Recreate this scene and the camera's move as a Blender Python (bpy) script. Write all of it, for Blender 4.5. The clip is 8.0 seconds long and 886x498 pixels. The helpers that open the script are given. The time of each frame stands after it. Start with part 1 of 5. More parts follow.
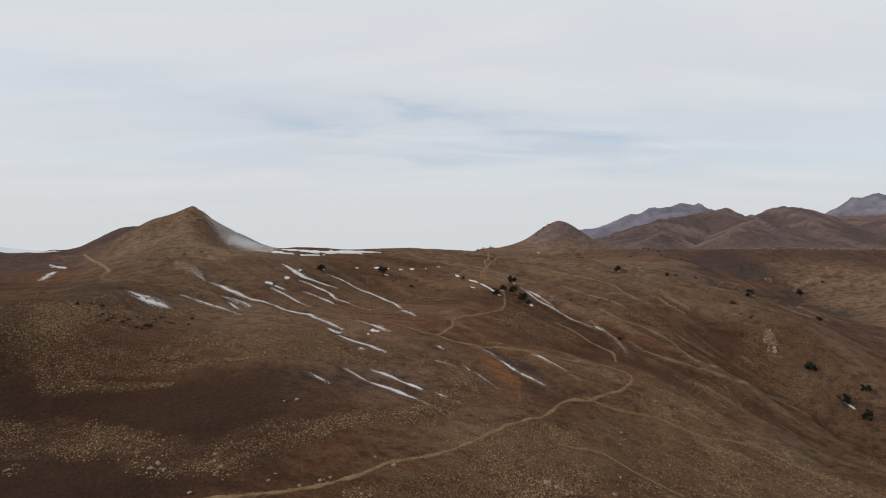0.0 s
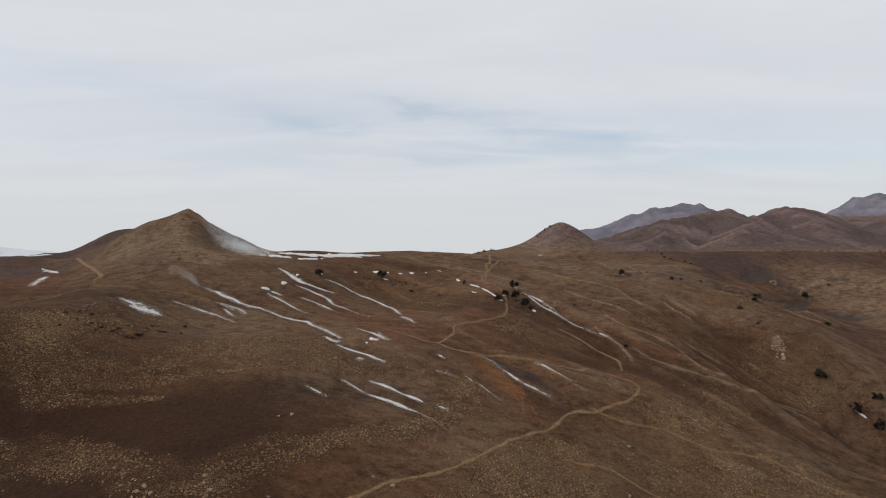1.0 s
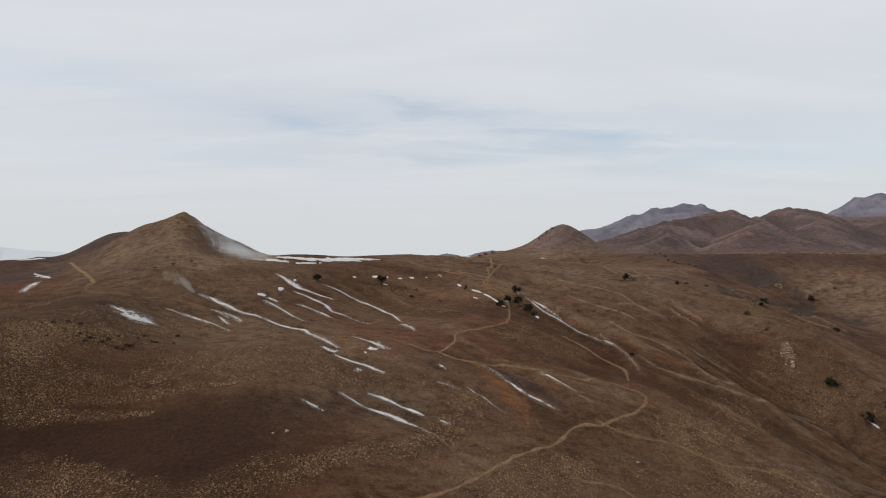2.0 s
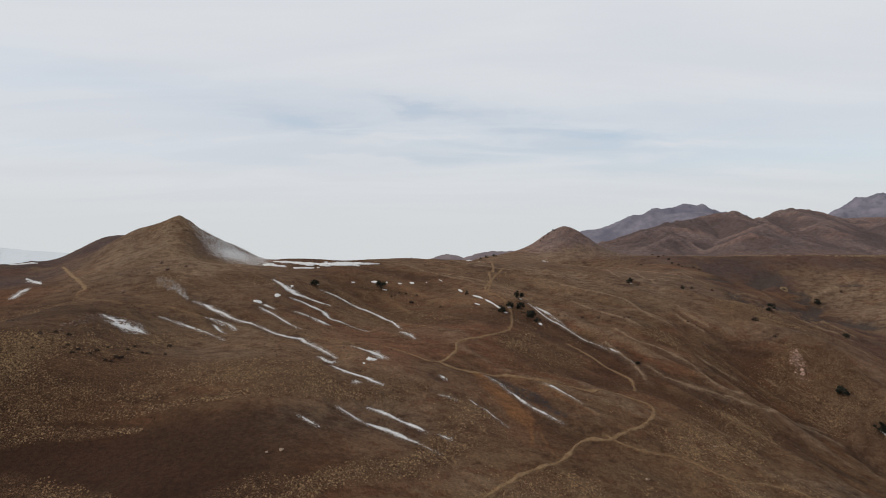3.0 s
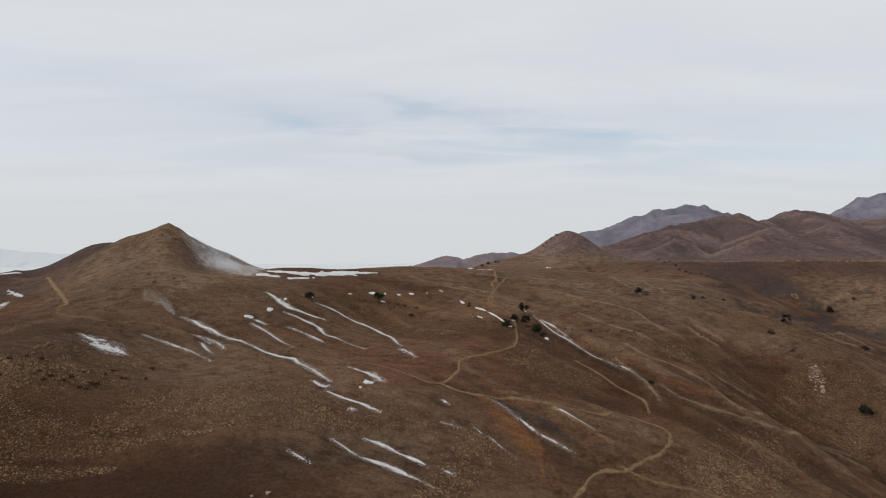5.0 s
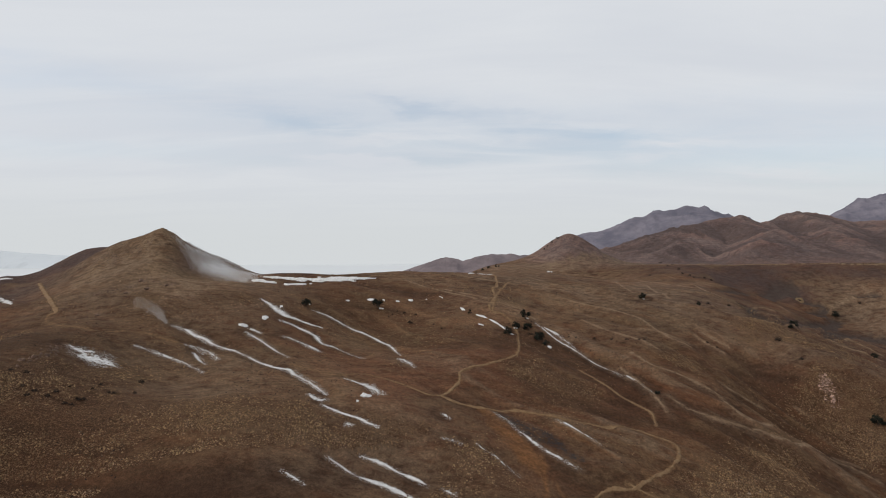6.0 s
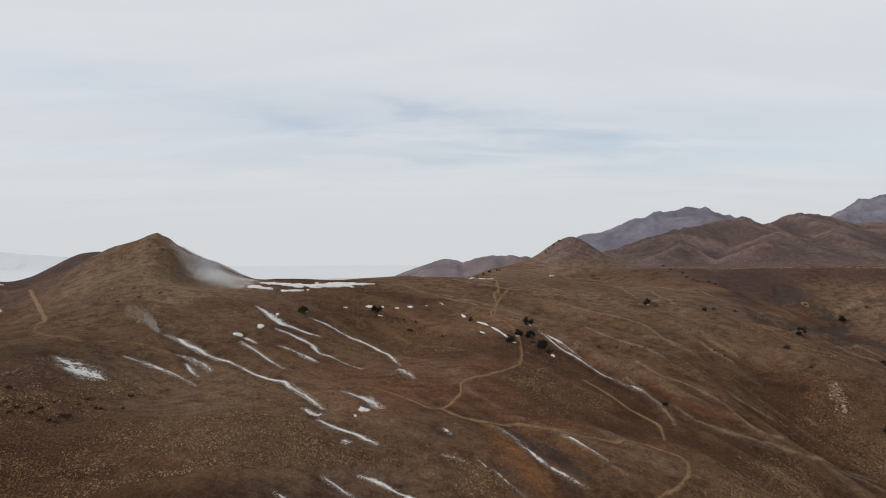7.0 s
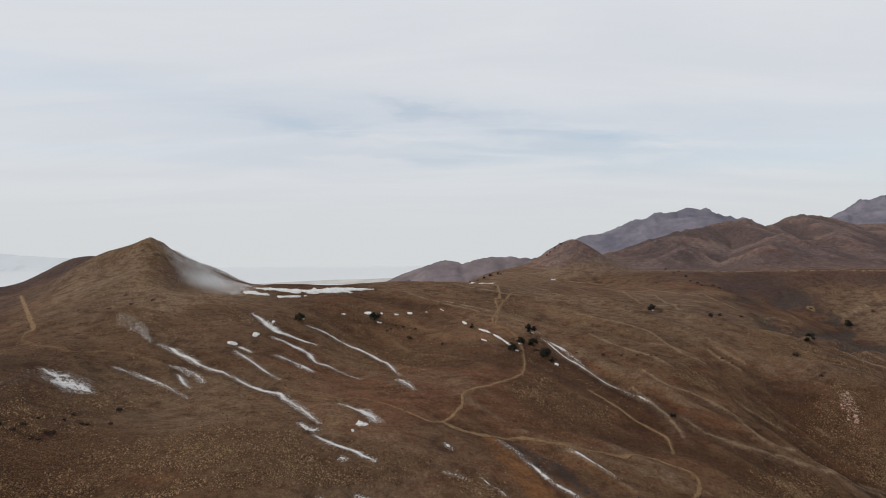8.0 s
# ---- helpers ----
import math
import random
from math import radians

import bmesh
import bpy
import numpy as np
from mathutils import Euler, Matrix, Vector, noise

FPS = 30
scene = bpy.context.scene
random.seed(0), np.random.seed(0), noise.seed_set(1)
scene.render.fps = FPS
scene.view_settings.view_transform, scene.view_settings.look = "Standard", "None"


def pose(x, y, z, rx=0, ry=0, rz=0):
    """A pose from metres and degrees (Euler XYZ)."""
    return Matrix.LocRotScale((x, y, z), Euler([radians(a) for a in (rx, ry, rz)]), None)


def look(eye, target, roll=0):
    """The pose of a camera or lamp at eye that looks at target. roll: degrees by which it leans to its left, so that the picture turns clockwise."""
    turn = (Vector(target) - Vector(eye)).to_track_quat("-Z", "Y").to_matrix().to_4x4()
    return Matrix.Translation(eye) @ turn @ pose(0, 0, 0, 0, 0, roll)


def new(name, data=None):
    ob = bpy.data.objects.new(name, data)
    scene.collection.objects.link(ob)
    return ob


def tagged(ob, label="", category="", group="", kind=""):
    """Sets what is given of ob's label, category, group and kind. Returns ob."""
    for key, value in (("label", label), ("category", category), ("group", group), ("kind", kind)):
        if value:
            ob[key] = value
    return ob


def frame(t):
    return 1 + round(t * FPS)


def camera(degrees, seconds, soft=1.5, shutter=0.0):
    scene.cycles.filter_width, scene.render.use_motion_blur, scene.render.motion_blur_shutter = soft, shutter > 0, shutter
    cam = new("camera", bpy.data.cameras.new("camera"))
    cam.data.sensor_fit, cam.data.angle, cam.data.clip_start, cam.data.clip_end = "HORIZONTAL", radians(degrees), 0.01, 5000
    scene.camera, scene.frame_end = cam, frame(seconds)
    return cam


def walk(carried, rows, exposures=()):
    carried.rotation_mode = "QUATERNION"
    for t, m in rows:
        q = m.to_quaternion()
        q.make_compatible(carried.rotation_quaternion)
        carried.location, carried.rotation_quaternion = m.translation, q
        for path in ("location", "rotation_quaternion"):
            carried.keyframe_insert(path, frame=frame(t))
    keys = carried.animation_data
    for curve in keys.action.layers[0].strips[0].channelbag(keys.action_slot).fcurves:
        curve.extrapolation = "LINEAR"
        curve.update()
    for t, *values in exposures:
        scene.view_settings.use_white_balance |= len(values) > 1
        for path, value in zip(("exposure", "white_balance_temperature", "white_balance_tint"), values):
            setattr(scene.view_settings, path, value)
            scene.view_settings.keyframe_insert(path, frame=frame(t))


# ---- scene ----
# the camera and its flight: seconds, metres right, ahead and up, degrees of yaw, pitch and roll
cam = camera(73.7, 8.0, 1.0)
EYE, TILT, LEAN = 60.0, 0.0, 0.0
ROWS = [
    (0.0, 0.0, 0.0, 0.0, -0.0, -0.0, -0.0),
    (0.5, -0.27, 4.43, 1.6, -0.012, -0.043, 0.01),
    (1.0, -0.56, 8.85, 3.16, -0.025, -0.074, 0.01),
    (1.5, -0.86, 13.26, 4.74, -0.025, -0.093, 0.01),
    (3.0, -1.65, 26.52, 9.69, -0.043, -0.154, 0.06),
    (3.5, -1.89, 30.94, 11.29, -0.049, -0.173, 0.08),
    (4.0, -2.18, 35.36, 12.89, -0.062, -0.191, 0.12),
    (4.5, -2.52, 39.78, 14.51, -0.086, -0.197, 0.13),
    (6.0, -3.04, 52.68, 19.11, -0.179, -0.13, 0.21),
    (6.5, -3.31, 57.03, 20.61, -0.197, -0.099, 0.22),
    (7.0, -3.5, 61.38, 22.17, -0.222, -0.08, 0.27),
    (7.5, -3.66, 65.74, 23.84, -0.234, -0.086, 0.3),
    (8.0, -3.96, 69.97, 24.86, -0.271, -0.025, 0.31),
]
walk(cam, [(t, pose(x, y, EYE + z, 90 + TILT + pitch, LEAN + roll, yaw)) for t, x, y, z, yaw, pitch, roll in ROWS])

# ---- sky, sun and exposure ----
world = bpy.data.worlds.new("overcast_sky")
world.use_nodes = True
scene.world = world
SUN_HEIGHT, SUN_TURN = 30.0, -98.0  # degrees above the horizon; degrees from straight ahead, left is minus


def sky_nodes():
    nt = world.node_tree
    nt.nodes.clear()
    add = nt.nodes.new

    def link(a, b):
        nt.links.new(a, b)

    def mapped(scale, shift=(0, 0, 0), turn=0.0):
        m = add("ShaderNodeMapping")
        m.inputs["Scale"].default_value = scale
        m.inputs["Location"].default_value = shift
        m.inputs["Rotation"].default_value = (0, 0, radians(turn))
        link(plane.outputs[0], m.inputs[0])
        return m.outputs[0]

    def cloud(vec, scale, detail, rough, low, high):
        n = add("ShaderNodeTexNoise")
        n.inputs["Scale"].default_value, n.inputs["Detail"].default_value, n.inputs["Roughness"].default_value = scale, detail, rough
        n.inputs["Distortion"].default_value = 0.6
        link(vec, n.inputs["Vector"])
        r = add("ShaderNodeMapRange")
        r.interpolation_type = "SMOOTHSTEP"
        r.inputs["From Min"].default_value, r.inputs["From Max"].default_value = low, high
        link(n.outputs["Fac"], r.inputs["Value"])
        return r.outputs[0]

    def sums(op, a, b):
        m = add("ShaderNodeMath")
        m.operation = op
        for i, v in enumerate((a, b)):
            if isinstance(v, (int, float)):
                m.inputs[i].default_value = v
            else:
                link(v, m.inputs[i])
        return m.outputs[0]

    co = add("ShaderNodeTexCoord")
    sep = add("ShaderNodeSeparateXYZ")
    link(co.outputs["Generated"], sep.inputs[0])
    up = sums("ADD", sums("MAXIMUM", sep.outputs[2], 0.0), 0.12)
    plane = add("ShaderNodeCombineXYZ")  # the cloud layer, seen as a flat sheet overhead
    link(sums("DIVIDE", sep.outputs[0], up), plane.inputs[0])
    link(sums("DIVIDE", sep.outputs[1], up), plane.inputs[1])

    sky = add("ShaderNodeTexSky")
    sky.sky_type, sky.sun_disc = "NISHITA", False
    sky.sun_elevation, sky.sun_rotation = radians(SUN_HEIGHT), radians(SUN_TURN)
    sky.air_density, sky.dust_density = 1.0, 2.0
    blue = add("ShaderNodeBackground")
    blue.inputs["Strength"].default_value = SKY_BLUE
    link(sky.outputs[0], blue.inputs["Color"])

    # the veil of cloud, a little brighter in streaks
    veil = add("ShaderNodeBackground")
    tone = add("ShaderNodeMix")
    tone.data_type = "RGBA"
    tone.inputs["A"].default_value, tone.inputs["B"].default_value = CLOUD_GREY, CLOUD_WHITE
    link(cloud(mapped((0.5, 1.5, 1), (3.1, 1.7, 0), 14), 1.1, 6, 0.55, 0.3, 0.72), tone.inputs["Factor"])
    haze = add("ShaderNodeMapRange")
    haze.inputs["From Min"].default_value, haze.inputs["From Max"].default_value = 0.0, 0.16
    haze.inputs["To Min"].default_value, haze.inputs["To Max"].default_value = 1.0, 0.0
    haze.interpolation_type = "SMOOTHSTEP"
    link(sep.outputs[2], haze.inputs["Value"])
    low = add("ShaderNodeMix")
    low.data_type = "RGBA"
    low.inputs["B"].default_value = CLOUD_LOW
    link(haze.outputs[0], low.inputs["Factor"])
    link(tone.outputs["Result"], low.inputs["A"])
    link(low.outputs["Result"], veil.inputs["Color"])
    veil.inputs["Strength"].default_value = 1.0

    # thin places where the blue comes through, and denser wisps: right, up, half-width, half-height, tilt, weight
    drift = add("ShaderNodeTexNoise")
    drift.inputs["Scale"].default_value, drift.inputs["Detail"].default_value, drift.inputs["Roughness"].default_value = 5.0, 5.0, 0.62
    stretch = add("ShaderNodeMapping")
    stretch.inputs["Scale"].default_value = (1.0, 1.0, 3.4)
    link(co.outputs["Generated"], stretch.inputs[0])
    link(stretch.outputs[0], drift.inputs["Vector"])
    shake = add("ShaderNodeVectorMath")
    shake.operation = "MULTIPLY_ADD"
    shake.inputs[1].default_value, shake.inputs[2].default_value = (0.4, 0.0, 0.06), (-0.2, 0.0, -0.03)
    link(drift.outputs["Color"], shake.inputs[0])
    moved = add("ShaderNodeVectorMath")
    link(co.outputs["Generated"], moved.inputs[0])
    link(shake.outputs[0], moved.inputs[1])

    def wisp(right, up_to, wide, tall, tilt, weight):
        m = add("ShaderNodeMapping")
        m.vector_type = "TEXTURE"
        m.inputs["Location"].default_value = (right, 0, up_to)
        m.inputs["Rotation"].default_value = (0, radians(tilt), 0)
        m.inputs["Scale"].default_value = (wide, 1e4, tall)
        link(moved.outputs[0], m.inputs[0])
        far = add("ShaderNodeVectorMath")
        far.operation = "LENGTH"
        link(m.outputs[0], far.inputs[0])
        r = add("ShaderNodeMapRange")
        r.interpolation_type = "SMOOTHERSTEP"
        r.inputs["From Min"].default_value, r.inputs["From Max"].default_value = 0.0, 1.6
        r.inputs["To Min"].default_value, r.inputs["To Max"].default_value = weight, 0.0
        link(far.outputs["Value"], r.inputs["Value"])
        return r.outputs[0]

    thin = 0.0
    for shape in BLUE_GAPS:
        thin = sums("ADD", thin, wisp(*shape))
    thin = sums("MULTIPLY", thin, cloud(mapped((0.5, 1.3, 1), (2.6, 1.3, 0), 9), 2.2, 6, 0.62, 0.1, 0.62))
    for shape in WHITE_WISPS:
        thin = sums("SUBTRACT", thin, wisp(*shape))
    thin = sums("MINIMUM", sums("MAXIMUM", thin, 0.0), 1.0)
    mix = add("ShaderNodeMixShader")
    link(sums("MULTIPLY", thin, 0.6), mix.inputs["Fac"])
    link(veil.outputs[0], mix.inputs[1])
    link(blue.outputs[0], mix.inputs[2])
    out = add("ShaderNodeOutputWorld")
    link(mix.outputs[0], out.inputs["Surface"])


SKY_BLUE = 0.15
BLUE_GAPS = ((-0.05, 0.195, 0.75, 0.07, 3, 0.26), (0.25, 0.17, 0.6, 0.06, 4, 0.2), (-0.27, 0.212, 0.12, 0.02, 5, 0.3), (-0.12, 0.195, 0.16, 0.018, 4, 0.3), (-0.02, 0.228, 0.07, 0.01, 8, 0.3), (0.08, 0.218, 0.13, 0.016, 7, 0.26),
             (0.27, 0.185, 0.13, 0.014, 5, 0.5), (0.2, 0.165, 0.2, 0.018, 4, 0.25), (-0.5, 0.14, 0.3, 0.02, -2, 0.3), (0.5, 0.12, 0.25, 0.03, 4, 0.3), (0.02, 0.145, 0.16, 0.012, 0, 0.3), (-0.55, 0.24, 0.25, 0.025, 2, 0.2))
WHITE_WISPS = ((-0.17, 0.147, 0.12, 0.009, 4, 0.4), (-0.1, 0.18, 0.12, 0.01, -4, 0.3), (0.02, 0.185, 0.14, 0.012, 5, 0.3), (0.38, 0.16, 0.09, 0.008, 3, 0.3), (0.5, 0.11, 0.1, 0.009, 3, 0.3))
CLOUD_GREY, CLOUD_WHITE, CLOUD_LOW = (0.65, 0.68, 0.73, 1), (0.71, 0.735, 0.77, 1), (0.65, 0.676, 0.69, 1)
sky_nodes()
sun_data = bpy.data.lights.new("sun", "SUN")
sun_data.energy, sun_data.angle, sun_data.color = 1.8, radians(7), (1.0, 0.91, 0.8)
sun = new("sun", sun_data)
toward = Vector((math.sin(radians(SUN_TURN)) * math.cos(radians(SUN_HEIGHT)), math.cos(radians(SUN_TURN)) * math.cos(radians(SUN_HEIGHT)), math.sin(radians(SUN_HEIGHT))))
sun.matrix_world = look(toward * 300, (0, 0, 0))
scene.view_settings.exposure = 0.0


# ---- materials ----
def material(name, rough=0.9, specular=0.2):
    m = bpy.data.materials.new(name)
    m.use_nodes = True
    b = m.node_tree.nodes["Principled BSDF"]
    b.inputs["Roughness"].default_value = rough
    b.inputs["Specular IOR Level"].default_value = specular
    return m, m.node_tree, b


def noise_node(nt, scale, detail=4.0, rough=0.55, vec=None, stretch=None):
    n = nt.nodes.new("ShaderNodeTexNoise")
    n.inputs["Scale"].default_value, n.inputs["Detail"].default_value, n.inputs["Roughness"].default_value = scale, detail, rough
    if vec is None:
        vec = nt.nodes.new("ShaderNodeNewGeometry").outputs["Position"]
    if stretch:
        m = nt.nodes.new("ShaderNodeMapping")
        m.inputs["Rotation"].default_value = (0, 0, radians(stretch[0]))
        m.inputs["Scale"].default_value = stretch[1:]
        nt.links.new(vec, m.inputs[0])
        vec = m.outputs[0]
    nt.links.new(vec, n.inputs["Vector"])
    return n.outputs["Fac"]


def ranged(nt, value, a, b, c=0.0, d=1.0):
    r = nt.nodes.new("ShaderNodeMapRange")
    r.interpolation_type = "SMOOTHSTEP"
    for key, v in (("From Min", a), ("From Max", b), ("To Min", c), ("To Max", d)):
        r.inputs[key].default_value = v
    nt.links.new(value, r.inputs["Value"])
    return r.outputs[0]


def blend(nt, fac, a, b, kind="MIX"):
    m = nt.nodes.new("ShaderNodeMix")
    m.data_type, m.blend_type = "RGBA", kind
    for key, v in (("Factor", fac), ("A", a), ("B", b)):
        if isinstance(v, (float, int)):
            m.inputs[key].default_value = v
        elif isinstance(v, tuple):
            m.inputs[key].default_value = (*v, 1) if len(v) == 3 else v
        else:
            nt.links.new(v, m.inputs[key])
    return m.outputs["Result"]


def product(nt, a, b, op="MULTIPLY"):
    m = nt.nodes.new("ShaderNodeMath")
    m.operation = op
    for i, v in enumerate((a, b)):
        if isinstance(v, (float, int)):
            m.inputs[i].default_value = v
        else:
            nt.links.new(v, m.inputs[i])
    return m.outputs[0]


def attribute(nt, name):
    a = nt.nodes.new("ShaderNodeAttribute")
    a.attribute_name = name
    return a.outputs["Fac"]


def bump(nt, bsdf, height, strength, distance):
    b = nt.nodes.new("ShaderNodeBump")
    b.inputs["Strength"].default_value, b.inputs["Distance"].default_value = strength, distance
    nt.links.new(height, b.inputs["Height"])
    nt.links.new(b.outputs[0], bsdf.inputs["Normal"])


SOIL, SOIL_DARK = (0.12, 0.055, 0.027), (0.059, 0.028, 0.0148)
GRASS, GRASS_PALE_AND_LIT = (0.145, 0.087, 0.048), (0.2, 0.14, 0.094)
RED, ORANGE, TRACK = (0.15, 0.07, 0.039), (0.188, 0.09, 0.039), (0.185, 0.113, 0.06)
BARE_AND_SHADE = (0.042, 0.0205, 0.0118)
DRAW = (0.062, 0.047, 0.041)
OLIVE = (0.15, 0.096, 0.053)
# the hill tones have distance haze mixed in: paler and more mauve
HEATH_AND_SHADE, HILL_HAZED = (0.076, 0.053, 0.048), (0.18, 0.134, 0.126)
HILL_RED, HILL_SHADE = (0.188, 0.122, 0.108), (0.098, 0.074, 0.072)
SNOW = (0.68, 0.675, 0.67)


def ground_material():
    m, nt, b = material("dry_hillside", 0.95, 0.1)
    broad = noise_node(nt, 0.012, 5, 0.6)
    middle = noise_node(nt, 0.055, 6, 0.62, stretch=(-36, 0.5, 1.7, 1))
    small = noise_node(nt, 0.2, 5, 0.6, stretch=(-36, 0.75, 1.2, 1))
    fine = noise_node(nt, 0.7, 5, 0.7)
    grain = noise_node(nt, 2.3, 4, 0.75)
    patch = noise_node(nt, 0.1, 6, 0.6, stretch=(-36, 0.7, 1.3, 1))
    col = blend(nt, ranged(nt, middle, 0.38, 0.6), SOIL_DARK, SOIL)
    col = blend(nt, ranged(nt, patch, 0.5, 0.66, 0.0, 0.5), col, SOIL_DARK)
    grass = product(nt, attribute(nt, "grass"), ranged(nt, small, 0.38, 0.58, 0.12, 1.0))
    col = blend(nt, grass, col, GRASS)
    red = product(nt, attribute(nt, "red"), ranged(nt, middle, 0.3, 0.65, 0.3, 1.0))
    col = blend(nt, red, col, RED)
    slope = blend(nt, ranged(nt, noise_node(nt, 0.02, 7, 0.65), 0.4, 0.66), HILL_HAZED, HILL_RED)
    slope = blend(nt, ranged(nt, noise_node(nt, 0.085, 6, 0.7), 0.56, 0.68, 0.0, 0.55), slope, (0.21, 0.155, 0.13))
    # shade of the hills' gullies, painted as a darker tone
    slope = blend(nt, attribute(nt, "gully"), slope, HILL_SHADE)
    slope = blend(nt, 1.0, slope, ranged_colour(nt, noise_node(nt, 0.16, 5, 0.7), 0.34, 0.66, (0.84, 0.84, 0.85), (1.18, 1.17, 1.15)), "MULTIPLY")
    col = blend(nt, product(nt, attribute(nt, "hill"), ranged(nt, small, 0.25, 0.6, 0.75, 1.0)), col, slope)
    # dark mauve heath, and the shade painted on the cone's right face
    col = blend(nt, product(nt, attribute(nt, "heath_and_shade"), ranged(nt, small, 0.25, 0.6, 0.6, 1.0)), col, HEATH_AND_SHADE)
    tint = noise_node(nt, 0.03, 5, 0.6, stretch=(-36, 0.7, 1.3, 1))
    col = blend(nt, product(nt, ranged(nt, tint, 0.52, 0.68, 0.0, 0.5), product(nt, 1.0, attribute(nt, "hill"), "SUBTRACT")), col, OLIVE)
    col = blend(nt, product(nt, attribute(nt, "olive"), ranged(nt, small, 0.3, 0.6, 0.35, 0.95)), col, OLIVE)
    # bare: dark soil, plus shade painted into rib hollows and beside snow runnels
    col = blend(nt, product(nt, attribute(nt, "bare"), ranged(nt, small, 0.2, 0.6, 0.7, 1.0)), col, BARE_AND_SHADE)
    # pale: dry grass, plus painted light on rib crests and sunward faces
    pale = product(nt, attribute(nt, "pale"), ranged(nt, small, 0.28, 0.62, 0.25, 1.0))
    col = blend(nt, pale, col, GRASS_PALE_AND_LIT)
    col = blend(nt, product(nt, attribute(nt, "crest"), ranged(nt, small, 0.3, 0.55, 0.35, 0.95)), col, (0.265, 0.182, 0.118))
    col = blend(nt, product(nt, attribute(nt, "draw"), ranged(nt, small, 0.25, 0.55, 0.5, 0.9)), col, DRAW)
    # dark earth and a little gravel between the strewn stones
    col = blend(nt, product(nt, attribute(nt, "stony"), 0.45), col, BARE_AND_SHADE)
    gravel = product(nt, attribute(nt, "stony"), ranged(nt, grain, 0.46, 0.62, 0.0, 0.85))
    col = blend(nt, gravel, col, (0.15, 0.088, 0.048))
    scar = product(nt, attribute(nt, "scar"), ranged(nt, patch, 0.34, 0.56, 0.45, 0.95))
    col = blend(nt, scar, col, ORANGE)
    dark = product(nt, attribute(nt, "dark"), ranged(nt, fine, 0.38, 0.6, 0.15, 0.9))
    col = blend(nt, dark, col, (0.03, 0.03, 0.032))
    track = product(nt, attribute(nt, "track"), ranged(nt, fine, 0.2, 0.6, 0.55, 1.0))
    col = blend(nt, track, col, TRACK)
    col = blend(nt, 1.0, col, ranged_colour(nt, broad, 0.3, 0.7, (0.86, 0.86, 0.86), (1.14, 1.12, 1.08)), "MULTIPLY")
    col = blend(nt, 1.0, col, ranged_colour(nt, fine, 0.3, 0.7, (0.7, 0.7, 0.71), (1.26, 1.25, 1.24)), "MULTIPLY")
    col = blend(nt, 1.0, col, ranged_colour(nt, grain, 0.3, 0.7, (0.74, 0.74, 0.75), (1.22, 1.21, 1.2)), "MULTIPLY")
    col = blend(nt, 1.0, col, ranged_colour(nt, small, 0.3, 0.7, (0.88, 0.87, 0.88), (1.11, 1.11, 1.1)), "MULTIPLY")
    # thin snow lies in the hollows between tufts and stones
    flecks = ranged(nt, noise_node(nt, 1.9, 5, 0.8, stretch=(-35, 0.85, 1.15, 1)), 0.34, 0.66)
    lying = attribute(nt, "snow")
    snow = product(nt, product(nt, lying, flecks, "ADD"), product(nt, grain, 0.5), "ADD")
    col = blend(nt, product(nt, ranged(nt, snow, 1.12, 1.45, 0.0, 0.95), ranged(nt, lying, 0.02, 0.2)), col, SNOW)
    nt.links.new(col, b.inputs["Base Color"])
    crags = product(nt, noise_node(nt, 0.06, 7, 0.7), product(nt, attribute(nt, "hill"), 14.0))
    bump(nt, b, product(nt, crags, product(nt, product(nt, fine, grain, "ADD"), product(nt, small, 1.6), "ADD"), "ADD"), 1.0, 0.6)
    return m


def ranged_colour(nt, value, a, b, low, high):
    return blend(nt, ranged(nt, value, a, b), low, high)


def mottled(name, low, high, scale, rough=0.9, relief=0.05, vary=0.25):
    """A rough natural surface between two colours, each piece a little lighter or darker than the next."""
    m, nt, b = material(name, rough, 0.15)
    col = blend(nt, ranged(nt, noise_node(nt, scale, 5, 0.65), 0.3, 0.7), low, high)
    isle = nt.nodes.new("ShaderNodeNewGeometry").outputs["Random Per Island"]
    col = blend(nt, 1.0, col, ranged_colour(nt, isle, 0.0, 1.0, (1 - vary,) * 3, (1 + vary,) * 3), "MULTIPLY")
    nt.links.new(col, b.inputs["Base Color"])
    bump(nt, b, noise_node(nt, scale * 2.5, 5, 0.7), 0.8, relief)
    return m


def rock_face(name, low, high, scale, relief):
    """Bare mountain side: bands of rock and scree that run down the slope."""
    m, nt, b = material(name, 0.95, 0.1)
    col = blend(nt, ranged(nt, noise_node(nt, scale, 7, 0.65), 0.32, 0.68), low, high)
    mid = tuple((p + q) * 0.42 for p, q in zip(low, high))
    col = blend(nt, ranged(nt, noise_node(nt, scale * 3.2, 6, 0.65, stretch=(20, 1, 0.5, 0.35)), 0.5, 0.72, 0.0, 0.75), col, mid)
    nt.links.new(col, b.inputs["Base Color"])
    bump(nt, b, noise_node(nt, scale * 2.2, 8, 0.7), 1.0, relief)
    return m


def water_material():
    m, nt, b = material("salt_lake", 0.3, 0.5)
    # whitish base colour holds the haze over the water
    b.inputs["Base Color"].default_value = (0.6, 0.62, 0.625, 1)
    bump(nt, b, noise_node(nt, 0.02, 3, 0.5, stretch=(12, 0.4, 1.4, 1)), 0.25, 2.0)
    return m


